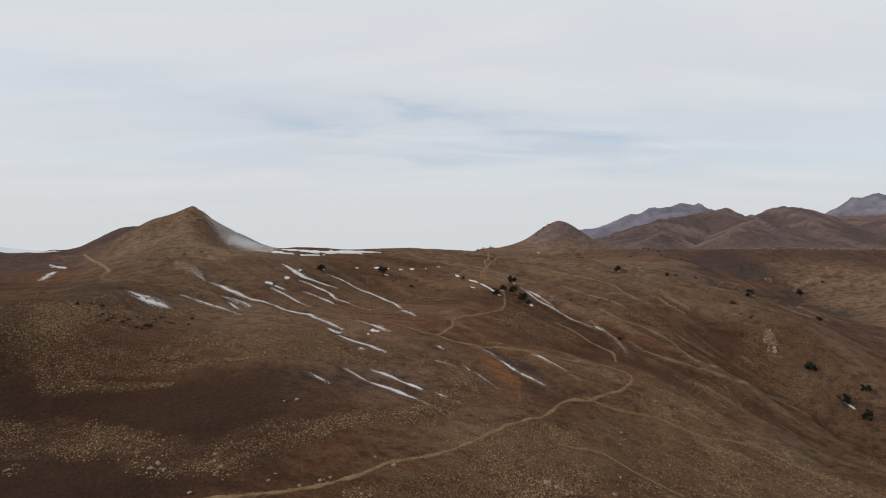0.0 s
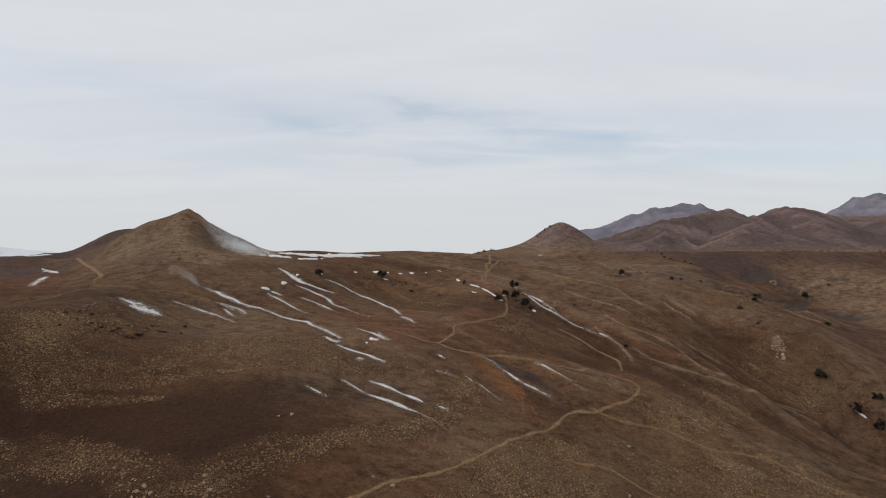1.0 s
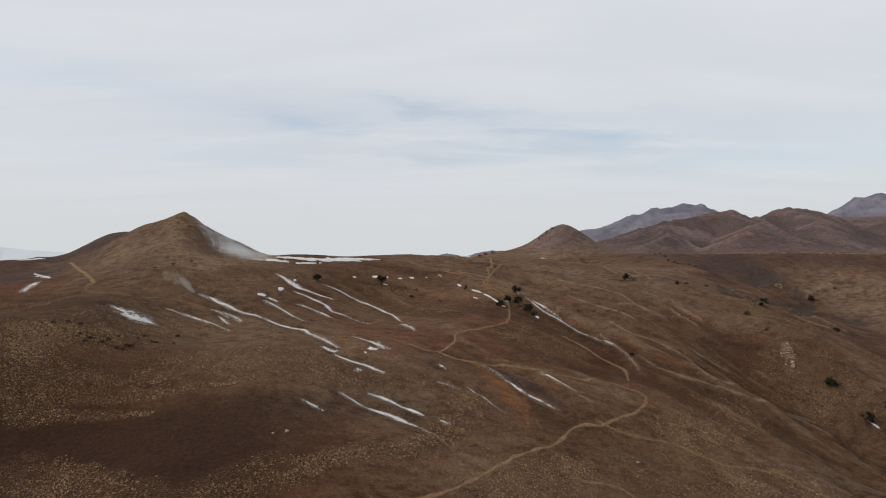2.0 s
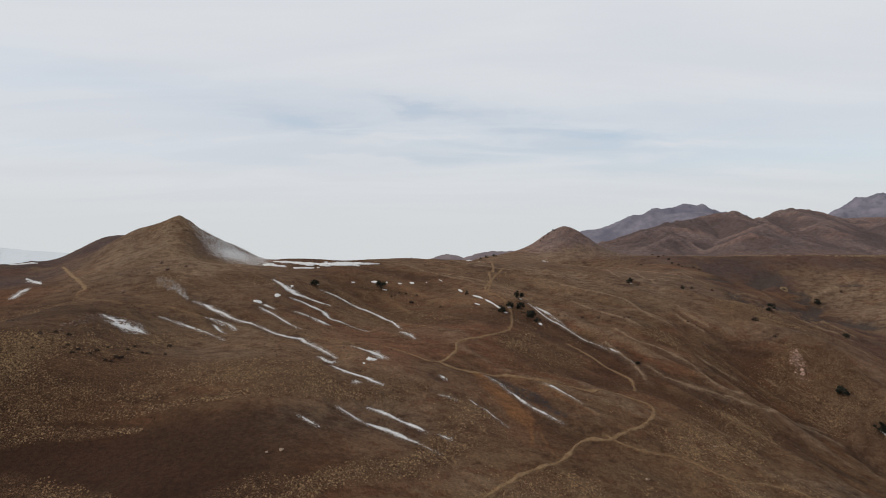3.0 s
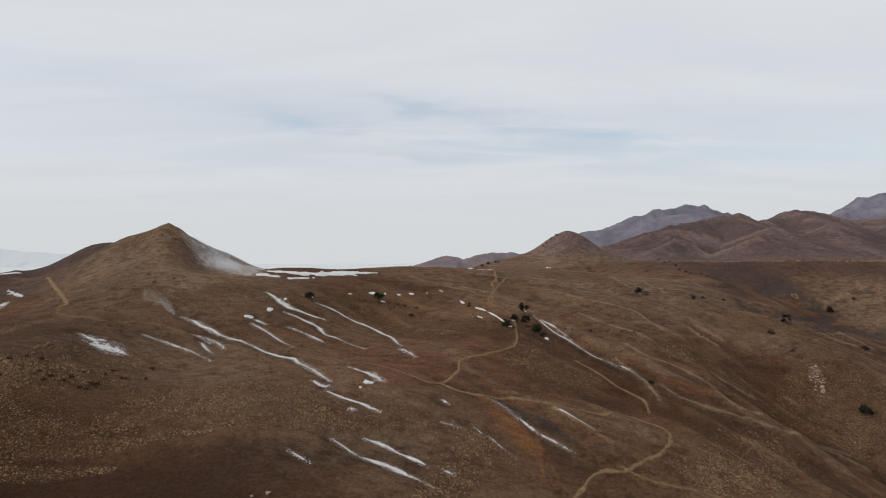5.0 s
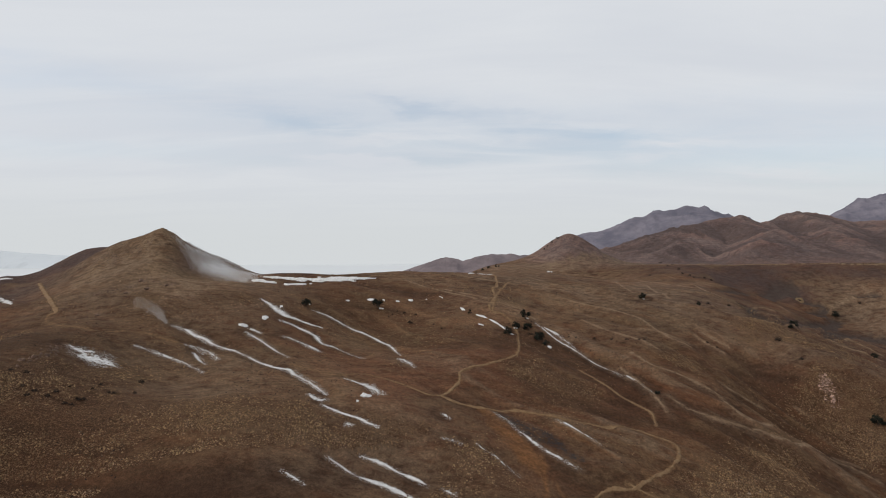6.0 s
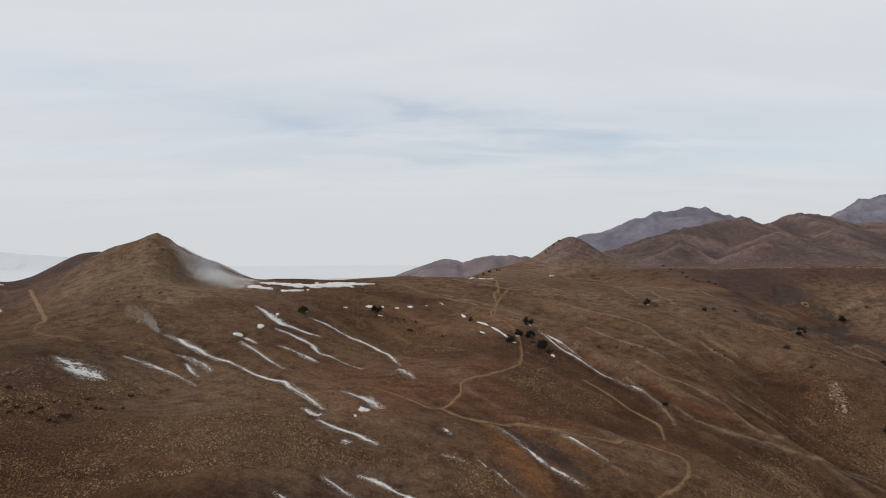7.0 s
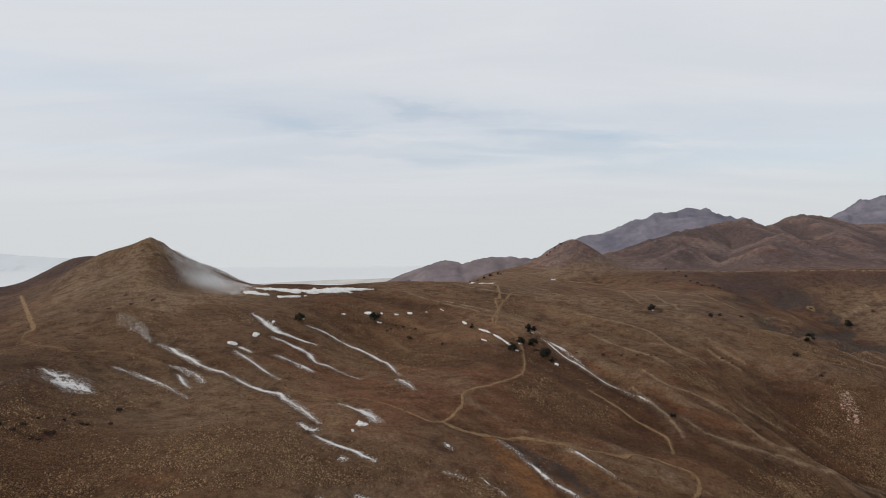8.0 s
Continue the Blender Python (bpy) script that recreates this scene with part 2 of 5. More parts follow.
def snow_material():
    m, nt, b = material("old_snow", 0.75, 0.3)
    col = blend(nt, ranged(nt, noise_node(nt, 0.8, 5, 0.7), 0.35, 0.7), (0.5, 0.49, 0.48), (0.76, 0.755, 0.75))
    grit = ranged(nt, noise_node(nt, 2.6, 5, 0.75), 0.56, 0.68, 0.0, 0.75)
    col = blend(nt, grit, col, (0.2, 0.16, 0.12))
    col = blend(nt, ranged(nt, product(nt, attribute(nt, "depth"), product(nt, noise_node(nt, 0.7, 5, 0.75), 0.9), "ADD"), 0.6, 1.5), (0.25, 0.21, 0.18), col)
    nt.links.new(col, b.inputs["Base Color"])
    b.inputs["Subsurface Weight"].default_value = 0.0
    bump(nt, b, noise_node(nt, 1.5, 4, 0.6), 0.5, 0.2)
    return m


MAT_GROUND = ground_material()
MAT_TRACK = mottled("bare_track_soil", (0.145, 0.086, 0.045), (0.23, 0.145, 0.078), 0.45, 0.95, 0.1, 0.0)
MAT_SNOW = snow_material()
MAT_STRAW = mottled("straw_grass", (0.145, 0.095, 0.057), (0.235, 0.162, 0.104), 0.35, 0.95, 0.05, 0.0)
MAT_STONE = mottled("pale_field_stone", (0.115, 0.068, 0.04), (0.25, 0.166, 0.104), 0.05, 0.9, 0.06, 0.6)
MAT_SCREE = mottled("pink_scree_stone", (0.22, 0.135, 0.105), (0.4, 0.27, 0.21), 0.9, 0.9, 0.06, 0.4)
MAT_BOULDER = mottled("weathered_boulder_stone", (0.13, 0.09, 0.065), (0.3, 0.22, 0.16), 1.6, 0.9, 0.12, 0.25)
MAT_ROCK = mottled("red_brown_outcrop", (0.07, 0.045, 0.034), (0.17, 0.11, 0.08), 0.6, 0.9, 0.15, 0.25)
MAT_TUFT = mottled("dry_bunch_grass", (0.125, 0.072, 0.037), (0.218, 0.142, 0.074), 0.03, 0.95, 0.03, 0.5)
MAT_SPOIL = mottled("dug_ochre_earth", (0.12, 0.078, 0.042), (0.19, 0.13, 0.072), 0.5, 0.95, 0.1, 0.0)
MAT_BRUSH = mottled("dark_sagebrush", (0.014, 0.011, 0.01), (0.034, 0.027, 0.022), 1.5, 0.95, 0.05, 0.3)
MAT_LEAF = mottled("juniper_foliage", (0.011, 0.013, 0.01), (0.027, 0.029, 0.021), 2.0, 0.9, 0.05, 0.35)
MAT_BARK = mottled("juniper_bark", (0.05, 0.036, 0.028), (0.1, 0.075, 0.058), 4.0, 0.95, 0.03, 0.1)
# purple and mauve here are distance haze painted into the rock colour
MAT_PURPLE = rock_face("hazed_purple_rock", (0.135, 0.13, 0.165), (0.225, 0.208, 0.245), 0.014, 12.0)
MAT_RIDGE = rock_face("hazed_mauve_rock", (0.14, 0.115, 0.125), (0.22, 0.18, 0.185), 0.012, 8.0)
MAT_SHORE = rock_face("pale_salt_flat", (0.42, 0.41, 0.4), (0.55, 0.53, 0.51), 0.01, 1.0)
# haze painted as base colour, so the range nearly melts into the sky
MAT_HAZE = rock_face("haze_blue_range", (0.575, 0.61, 0.64), (0.6, 0.635, 0.66), 0.003, 1.0)
MAT_WATER = water_material()


# ---- the lie of the land ----
LATTICE = np.random.RandomState(7).rand(256, 256)


def value_noise(x, y):
    xi, yi = np.floor(x).astype(int), np.floor(y).astype(int)
    u, v = x - xi, y - yi
    u, v = u * u * u * (u * (u * 6 - 15) + 10), v * v * v * (v * (v * 6 - 15) + 10)
    a, b = LATTICE[xi % 256, yi % 256], LATTICE[(xi + 1) % 256, yi % 256]
    c, d = LATTICE[xi % 256, (yi + 1) % 256], LATTICE[(xi + 1) % 256, (yi + 1) % 256]
    return (a + (b - a) * u) * (1 - v) + (c + (d - c) * u) * v


def fractal(x, y, size, octaves=4, gain=0.5):
    """Noise from -1 to 1 whose largest waves are size metres long."""
    total, weight, f = 0.0, 0.0, 1.0 / size
    for k in range(octaves):
        w = gain ** k
        total = total + w * (2 * value_noise(x * f + 17.3 * k, y * f - 9.1 * k) - 1)
        weight += w
        f *= 2.03
    return total / weight * 1.6


def ridged(x, y, size, octaves=5):
    total, weight, f, w = 0.0, 0.0, 1.0 / size, 1.0
    for k in range(octaves):
        n = 1 - np.abs(2 * value_noise(x * f + 31.7 * k, y * f + 11.9 * k) - 1)
        total, weight = total + w * n * n, weight + w
        f, w = f * 2.07, w * 0.5
    return total / weight


# rounded landforms of the slope: centre, half-widths, turn in degrees, height
SPURS = (
    (-90, 250, 45, 26, 0, 21.2),
    (-180, 280, 70, 35, 70, 32.2),
    (0, 280, 45, 26, 0, 5.5),
    (120, 280, 45, 26, 105, 1.3),
    (-300, 580, 45, 26, 140, 11.3),
    (240, 370, 45, 26, 140, 11.9),
    (-90, 340, 45, 26, 105, 6.3),
    (-330, 160, 110, 50, 140, 1.9),
    (-180, 400, 45, 26, 0, 11.2),
    (480, 640, 110, 50, 105, 4.3),
    (-60, 160, 45, 26, 140, 7.3),
    (-150, 520, 45, 26, 35, 5.5),
)
KNOLLS = (
    (-300, 310, 70, 35, 35, 11.0),
    (-30, 280, 45, 26, 140, 8.1),
    (-180, 220, 45, 26, 35, 7.1),
    (30, 340, 45, 26, 140, 4.5),
    (-60, 430, 45, 26, 0, 5.2),
    (0, 520, 45, 26, 0, 4.3),
    (60, 640, 45, 26, 70, 3.5),
    (270, 640, 110, 50, 35, 4.0),
    (-300, 490, 45, 26, 35, 5.3),
)
HOLLOWS = (
    (210, 280, 110, 50, 35, -31.2),
    (-300, 430, 110, 50, 105, -7.2),
    (-150, 460, 45, 26, 35, -3.3),
    (330, 490, 110, 50, 70, -27.9),
    (360, 550, 110, 50, 0, -20.1),
    (-30, 400, 45, 26, 70, -8.1),
    (-90, 520, 45, 26, 105, -2.5),
    (150, 640, 70, 35, 105, -13.0),
    (-330, 640, 120, 120, 0, -7.5),
    (-150, 340, 45, 26, 140, -6.8),
    (-210, 490, 45, 26, 70, -0.9),
    (300, 130, 110, 50, 70, -36.3),
)
DRAWS = (
    (180, 370, 45, 26, 105, -10.4),
    (480, 520, 70, 35, 70, -22.9),
    (240, 490, 45, 26, 70, -9.1),
    (330, 610, 45, 26, 0, -11.1),
    (90, 430, 45, 26, 70, -5.6),
    (390, 400, 110, 50, 70, -21.1),
    (90, 520, 70, 35, 140, -4.5),
    (240, 310, 45, 26, 140, -13.8),
    (150, 190, 70, 35, 35, -8.1),
    (-30, 130, 45, 26, 35, -4.4),
)

# slighter swells and dips of the middle slope
EASED = (
    (45, 285, 60, 35, 35, -4.3),
    (-45, 255, 30, 22, 0, -4.3),
    (180, 345, 60, 35, 35, -4.5),
    (-30, 330, 30, 22, 0, 4.0),
    (-180, 285, 40, 26, -36, -4.7),
    (-45, 210, 30, 22, 0, 3.5),
    (-15, 255, 30, 22, 0, -4.3),
    (-105, 240, 30, 22, 0, -4.5),
    (-105, 300, 30, 22, 0, 3.6),
    (-75, 195, 40, 26, 35, 3.1),
)


def swell(x, y, cx, cy, a, b, turn, height=1.0):
    c, s = math.cos(radians(turn)), math.sin(radians(turn))
    dx, dy = x - cx, y - cy
    return height * np.exp(-0.5 * (((c * dx + s * dy) / a) ** 2 + ((c * dy - s * dx) / b) ** 2))


def peak(x, y, cx, cy, left, right, near, far, height, power=1.5, tip=0.03, bow=2.0):
    """A pointed hill whose foot lies at its own distance on each of the four sides."""
    dx, dy = x - cx, y - cy
    r = (np.abs(dx / np.where(dx > 0, right, left)) ** bow + np.abs(dy / np.where(dy < 0, near, far)) ** bow + tip ** bow) ** (1 / bow)
    return height * np.clip(1 - r, 0, None) ** power


def rise(v):
    return 1 / (1 + np.exp(-np.clip(v, -40, 40)))


def smooth_ground(x, y):
    """The lie of the land in metres, without its roughness."""
    ramp = y - 430 - 30 * np.log1p(np.exp(np.clip((y - 455) / 30, -40, 40)))
    z = 13.38 - 6.09 * x / 300 * rise((560 - y) / 60) + 28.94 * ramp / 300 + 44.10 * rise((y - 380 - 0.15 * x) / 45)
    for form in (*SPURS, *KNOLLS, *HOLLOWS, *DRAWS, *EASED):
        z = z + swell(x, y, *form)
    z = z + peak(x, y, -194, 460, 106, 67.6, 66, 110, 35.6, 1.42, 0.03, 1.45)
    z = z + swell(x, y, -180.9, 466, 11, 12, 0, -2.0) + swell(x, y, -170.7, 517.5, 13, 13, 0, 4.0)
    z = z + swell(x, y, -178, 427, 24, 8, -66, 4.5)  # the spur down its near side
    # the level rim beside the cone and the fall behind it
    z = z + swell(x, y, -118, 470, 30, 16, 10, 6.0) + swell(x, y, -62, 498, 32, 18, 20, 3.5)
    rim = np.interp(x, [-150, -105, -50, 0], [492, 510, 505, 520])
    z = z - rise((x + 178) / 8) * rise((5 - x) / 15) * 1.8 * np.log1p(np.exp(np.clip((y - rim) / 10, -30, 30)))
    z = z + swell(x, y, -283, 541, 55, 24, 137, 18.7) + swell(x, y, 141.5, 723, 32, 30, 0, 36)
    z = z + swell(x, y, -232.6, 483.4, 22, 24, 0, 4.2) + swell(x, y, -170, 468, 16, 14, 0, 1.6) + swell(x, y, -234, 468, 15, 14, 0, 2.9)
    z = z + swell(x, y, -302, 532, 34, 26, 137, 4.8) + peak(x, y, 142, 723, 40, 38, 40, 40, 6.0, 1.2)
    return z


# ---- what lies on the ground, on the map: metres right, metres ahead, width ----
SNOW_SOLID_A = [
    [(-138.7, 352.9, 1.1), (-128.7, 349.6, 1.5), (-119.6, 344, 1.6), (-113.9, 340.3, 0.9), (-99.9, 333.2, 0.7), (-89.2, 325.8, 0.7), (-78.9, 318.7, 0.9), (-69.8, 314.5, 1.8), (-62.3, 304.7, 2.2), (-57.4, 300, 1.8), (-49.1, 288.6, 0.8)],
    [(-119.4, 330.5, 1), (-112.7, 320.7, 1.5), (-109.2, 317.4, 1.2)],
    [(-101.6, 357, 0.7), (-95.1, 354, 0.5)],
    [(-106.5, 393.3, 1), (-101.7, 389.4, 1.5), (-94.8, 383.8, 2.6), (-90.8, 381, 2.1), (-83.9, 379.9, 1.2), (-75.2, 377.7, 0.8), (-68.6, 377.5, 0.6)],
    [(-90.1, 372.3, 1.2), (-83.7, 372.2, 1.5), (-76.7, 369.4, 1.7), (-69.5, 365.8, 1.7), (-65.2, 359.4, 1.4), (-58.9, 359.4, 0.8), (-50.2, 353, 0.6), (-41.9, 347.3, 0.6)],
]
SNOW_SOLID_B = [
    [(-77.5, 396.5, 0.6), (-68.5, 394.6, 0.8), (-59.4, 391.5, 0.7), (-50.4, 387.4, 1.1), (-43.2, 384.4, 1.1), (-36, 378.6, 1.2), (-30.1, 373.3, 1), (-23.7, 356.1, 0.8)],
    [(-44.8, 308.6, 1), (-37.9, 305.5, 1.2), (-33.9, 304.7, 3), (-29.2, 296.2, 2.5)],
    [(-49.1, 279.9, 0.76), (-42.1, 276.3, 0.76), (-35, 274.7, 0.76), (-31.3, 272.6, 1.33), (-26.6, 270.6, 0.76)],
    [(-41.2, 249.1, 0.47), (-37.9, 247.4, 0.76), (-33.6, 245, 0.95), (-28.5, 243.8, 0.76), (-22.5, 242.8, 1.14), (-18.6, 241.5, 1.33), (-10.8, 238.7, 0.57), (-2.4, 234.5, 0.47)],
    [(-30.9, 255.1, 0.47), (-23.6, 253.4, 0.76), (-17.3, 250.5, 0.57), (-11.2, 248.5, 0.95), (-7.9, 246.5, 0.47)],
]
SNOW_SOLID_C = [
    [(57.4, 404.5, 0.5), (62.8, 399.1, 1), (67.1, 394.1, 0.5)],
    [(53.5, 407.7, 0.5), (58.8, 399.2, 0.8), (63.9, 390, 0.6), (72.2, 378.8, 0.6), (79.6, 366.8, 0.4), (88.3, 355, 0.3)],
]
SNOW_SOLID = SNOW_SOLID_A + SNOW_SOLID_B + SNOW_SOLID_C
SNOW_BROKEN_A = [
    [(-290, 436, 2), (-276.9, 423.4, 5.1), (-254.3, 397.8, 1.8)],
    [(-245, 361.2, 1.8), (-246.8, 368.2, 3), (-251.3, 381.7, 2.3)],
    [(-143.1, 323.7, 0.8), (-135, 322.8, 1.2), (-125.7, 320.5, 0.9), (-112.9, 312.2, 0.6), (-104.9, 305.1, 0.5)],
    [(-101.1, 351, 1.1), (-91.5, 343.7, 1), (-83.8, 336.6, 0.7), (-74.6, 328.6, 0.5)],
    [(-52.8, 235.9, 0.38), (-48.6, 233.7, 0.6), (-45, 232.1, 0.38)],
    [(-161.4, 304, 1.7), (-154.6, 302, 6.3), (-147.9, 299.1, 8.6), (-142.5, 298.2, 7.3), (-137.4, 298.2, 1.4)],
    [(-55.5, 284.9, 0.8), (-51.3, 282.1, 1.3), (-48, 282.9, 0.8)],
    [(-38.1, 268.1, 1.05), (-35.9, 267.8, 1.05)],
    [(-2.3, 245.4, 1.05), (1, 243.6, 1.2)],
]
SNOW_BROKEN_B = [
    [(28.5, 288.9, 0.8), (31.6, 284.5, 1.4), (34.6, 280.6, 1.5), (38, 277.4, 1), (42.7, 274.3, 0.8), (47.8, 270.2, 0.4)],
    [(44.8, 298.3, 0.3), (48.2, 296.6, 0.7), (51.9, 293.9, 0.8), (55.6, 290.5, 0.7), (59.7, 285.7, 0.3)],
    [(-124.9, 335, 0.9), (-119.1, 335, 1), (-111.3, 329.3, 1.5), (-105.3, 322.2, 1.3)],
    [(-82.7, 353.3, 0.8), (-75.5, 350.6, 1), (-68.9, 347.8, 2), (-63, 345.5, 1.1)],
    [(-23.9, 345.6, 1.4), (-20, 340.7, 1.8), (-15.9, 333.6, 0.7)],
    [(18.3, 300.4, 0.5), (22, 296.6, 0.9), (25.4, 293.3, 1.1), (28.8, 287.1, 0.9)],
    [(59.5, 403, 0.3), (64.8, 394.7, 0.6), (69.6, 386.4, 0.3), (73.9, 377, 0.2)],
]
SNOW_BROKEN_C = [
    [(88.3, 355, 0.45), (95.4, 346.9, 0.6), (99, 338.1, 0.38)],
    [(-2.6, 271.4, 0.38), (0.9, 271.9, 0.45), (4.2, 271.2, 0.38)],
    [(10, 273.6, 0.38), (11.3, 272.4, 0.45), (12.9, 270.9, 0.38)],
    [(15, 270.4, 0.38), (17.6, 267.9, 0.45), (20, 264.4, 0.45), (24.2, 260.3, 0.38)],
    [(-2.6, 288.3, 0.6), (-0.5, 286.8, 0.9)],
]
SNOW_BROKEN = SNOW_BROKEN_A + SNOW_BROKEN_B + SNOW_BROKEN_C
SNOW_BLOBS_A = [
    [(-108.1, 358.2, 1.3), (-105.6, 358.1, 1.5), (-102.6, 358.5, 0.8)],
    [(-34.9, 291.4, 1.9), (-33, 290.2, 2.5), (-31, 290, 1.8)],
    [(-36.8, 284.1, 1.3), (-35.6, 284.7, 1.3)],
    [(8.9, 422.6, 0.9), (12.1, 418.3, 1)],
    [(17.6, 411.4, 0.9), (24.4, 406.2, 0.6)],
    [(25.7, 404.6, 1), (31.5, 398.5, 0.9), (35.5, 394, 1.1)],
    [(18.6, 397.8, 0.7), (21.6, 395.8, 0.6)],
    [(-62.3, 418.6, 1.3), (-59.8, 419.2, 1.2)],
    [(-49.9, 425.1, 1.2), (-43.4, 426.9, 1.8)],
    [(-40.5, 428.2, 1.2), (-38.7, 428.8, 1.2)],
    [(-32.7, 429.1, 1.1), (-29.3, 429.2, 1.4)],
    [(-24.7, 434.9, 1.4), (-21.3, 436.1, 1.5)],
    [(-13.4, 439.6, 1), (-12.2, 439.4, 0.9)],
    [(-4.9, 443.5, 0.8), (-1.8, 438.4, 1.2)],
]
SNOW_BLOBS_B = [
    [(-99.1, 369.9, 2.3), (-95.8, 369.6, 2.6)],
    [(-94.8, 387.8, 1.2), (-92.7, 387.5, 1.5)],
    [(230.8, 340.9, 0.6), (233.4, 339.4, 0.7), (235.9, 337.4, 0.5)],
    [(-81.3, 401.4, 0.8), (-79.4, 400.9, 0.9)],
    [(-41.9, 416.7, 1.1), (-38.4, 418, 1.2)],
    [(35.7, 389.8, 1.1), (38.3, 388.9, 1.2)],
    [(55.8, 380.1, 1), (58.2, 381, 1.2)],
    [(47.6, 410.4, 1.1), (49.8, 410.4, 0.9)],
    [(38.9, 396.7, 0.8), (41.6, 396.5, 1)],
    [(138.2, 468.2, 1), (140, 467.5, 1.2)],
    [(354.1, 587.1, 1.3), (356.5, 587.4, 1.4)],
]
SNOW_BLOBS = SNOW_BLOBS_A + SNOW_BLOBS_B
SNOW_BANDS = [
    [(-125.7, 459.3, 1.7), (-116.3, 457.3, 4.7), (-103.9, 456.1, 5.6), (-91.9, 456.4, 9.4), (-76.6, 461.2, 13), (-65.7, 470, 9.8), (-57.9, 473.9, 4.7), (-49, 476.8, 1.9)],
    [(-132.1, 449.9, 1.5), (-126.2, 449.9, 6), (-118.5, 446.5, 7), (-112.1, 444.6, 2.5)],
    [(-106.2, 441.7, 4.5), (-100.2, 440.7, 5), (-92.4, 444, 3.5)],
    [(-91.6, 445.9, 3), (-88.3, 446.8, 2.5)],
    [(18.1, 517.2, 1.2), (29.2, 539, 4.1), (40.9, 565, 2.1)],
    [(97, 605, 2.5), (109.5, 656.1, 2.5)],
    [(-330.1, 474.9, 3), (-320.7, 475.3, 5.8), (-308.6, 475.3, 3.7)],
]
TRACK_MAIN = [(-70.3, 152.1), (-57.3, 156.1), (-50.7, 158.9), (-44.2, 162.5), (-36.1, 168.5), (-30.5, 173.7), (-23.1, 180.3), (-16.9, 187.9), (-8.1, 194.3), (1.2, 200.7), (9.2, 209), (18, 218.4), (25.5, 228.2), (38.2, 239.4), (45.6, 248.3), (50.9, 257.3), (56.9, 262.4), (64.9, 264.1), (71, 268.2), (85.4, 281.5), (91.4, 288.1), (94.7, 296.1), (92.8, 301), (86.1, 302.6), (81.2, 306.2), (68.6, 302.8), (58.2, 302.1), (48.8, 299.3), (41.6, 302), (27.9, 304.8), (19.4, 302.5), (13.5, 302.1), (2, 303.9), (-3.3, 306.5)]
TRACK_UP = [(-3.3, 306.5), (2.3, 315.4), (5.2, 323.7), (5.9, 331), (11.3, 337.7), (23.6, 346), (35.4, 358), (38.9, 371.2), (40.5, 390), (39, 403.5), (34.2, 412.4), (28.6, 414.9), (30.4, 427), (34.9, 452.6), (40.4, 467.2), (46.8, 484.8)]
TRACK_FORK = [(64.1, 266.6), (70.6, 263.2), (78.2, 261.1), (87.9, 261.2), (97.4, 260.9), (104.1, 256.9), (111.6, 254), (122.2, 257.3), (133.2, 260.1), (140.6, 258.3), (145, 253.8), (150.8, 249.9), (158.4, 247.4), (164.7, 244.1)]
TRACK_LOWER = [(44.9, 222.7), (52, 221.2), (59.7, 222.3), (65.7, 217.3), (71.9, 211.1), (78.3, 206.8), (83.5, 204.1)]
TRACK_FAR = [(-278.8, 458.2), (-268.2, 444.9), (-249.2, 420.6), (-220.8, 383), (-205.6, 364), (-207.3, 360.1), (-204.2, 354.2), (-186.3, 337.4), (-163.8, 325.3), (-156.1, 337.5), (-141.8, 337.9), (-127.3, 334.1)]
TRACK_BRANCH = [(68.6, 358.7), (72.3, 350.7), (76.6, 344.1), (82.8, 334.7), (89.6, 329), (93, 323.9), (92.8, 319.2), (91.5, 312.1)]
TRACK_PLATEAU = [(28.6, 414.9), (26.9, 420.7), (32.5, 442.7), (32.7, 464), (37.1, 477.2), (40.9, 565)]
TRACK_LEFT = [(-3.3, 306.5), (-8.5, 304.5), (-13.6, 307.3), (-19.9, 311.7), (-27.7, 315), (-37.7, 318), (-47.8, 310.2), (-62.4, 317.1), (-71.4, 321.2)]
TRACKS = [TRACK_MAIN, TRACK_UP, TRACK_FORK, TRACK_LOWER, TRACK_FAR, TRACK_BRANCH, TRACK_PLATEAU, TRACK_LEFT]
TRACK_LABELS = [(TRACK_MAIN, 1.5, "bare tan dirt track winding across the slope"), (TRACK_UP, 1.3, "ochre dirt track climbing past the junipers"), (TRACK_FAR[:6], 2.2, "pale dirt track at the foot of the cone"), (TRACK_BRANCH, 1.3, "worn ochre side track beside a gully"), (TRACK_LEFT[:5], 1.1, "ochre dirt track running off across red soil"), (TRACK_PLATEAU, 1.8, "rutted ochre track over the plateau"), (TRACK_FORK, 0.9, "faint pale footpath down the grassy slope"), (TRACK_LOWER, 1.2, "faint pale footpath among strewn stones")]
SCAR = [(14.2, 300.1, 2.3), (18.8, 294.7, 4.8), (23, 287.2, 6.9), (26.8, 278.2, 7.3), (29.7, 271.1, 6.8), (32.5, 267.2, 4.7), (33.4, 263.1, 1.6), (33.1, 256.6, 1), (32, 250.2, 0.8)]
SCAR_SIDE = [[(36.7, 263.3, 0.7), (37.1, 258.1, 0.6), (38.5, 251.8, 0.6), (40, 246.8, 0.8), (41.1, 244.5, 0.7)],
             [(43.3, 295.6, 1.9), (48.4, 291.5, 2.2), (53.6, 287.2, 2.5), (59.5, 281.8, 2.1), (64.8, 277.9, 1)]]
DARK_STREAK = [(22.2, 298.7, 3.4), (27.9, 294, 5.6), (33.4, 289.1, 6.9), (38.9, 285.8, 5.7), (44.8, 279.1, 3.1), (49.9, 275.7, 1.7)]
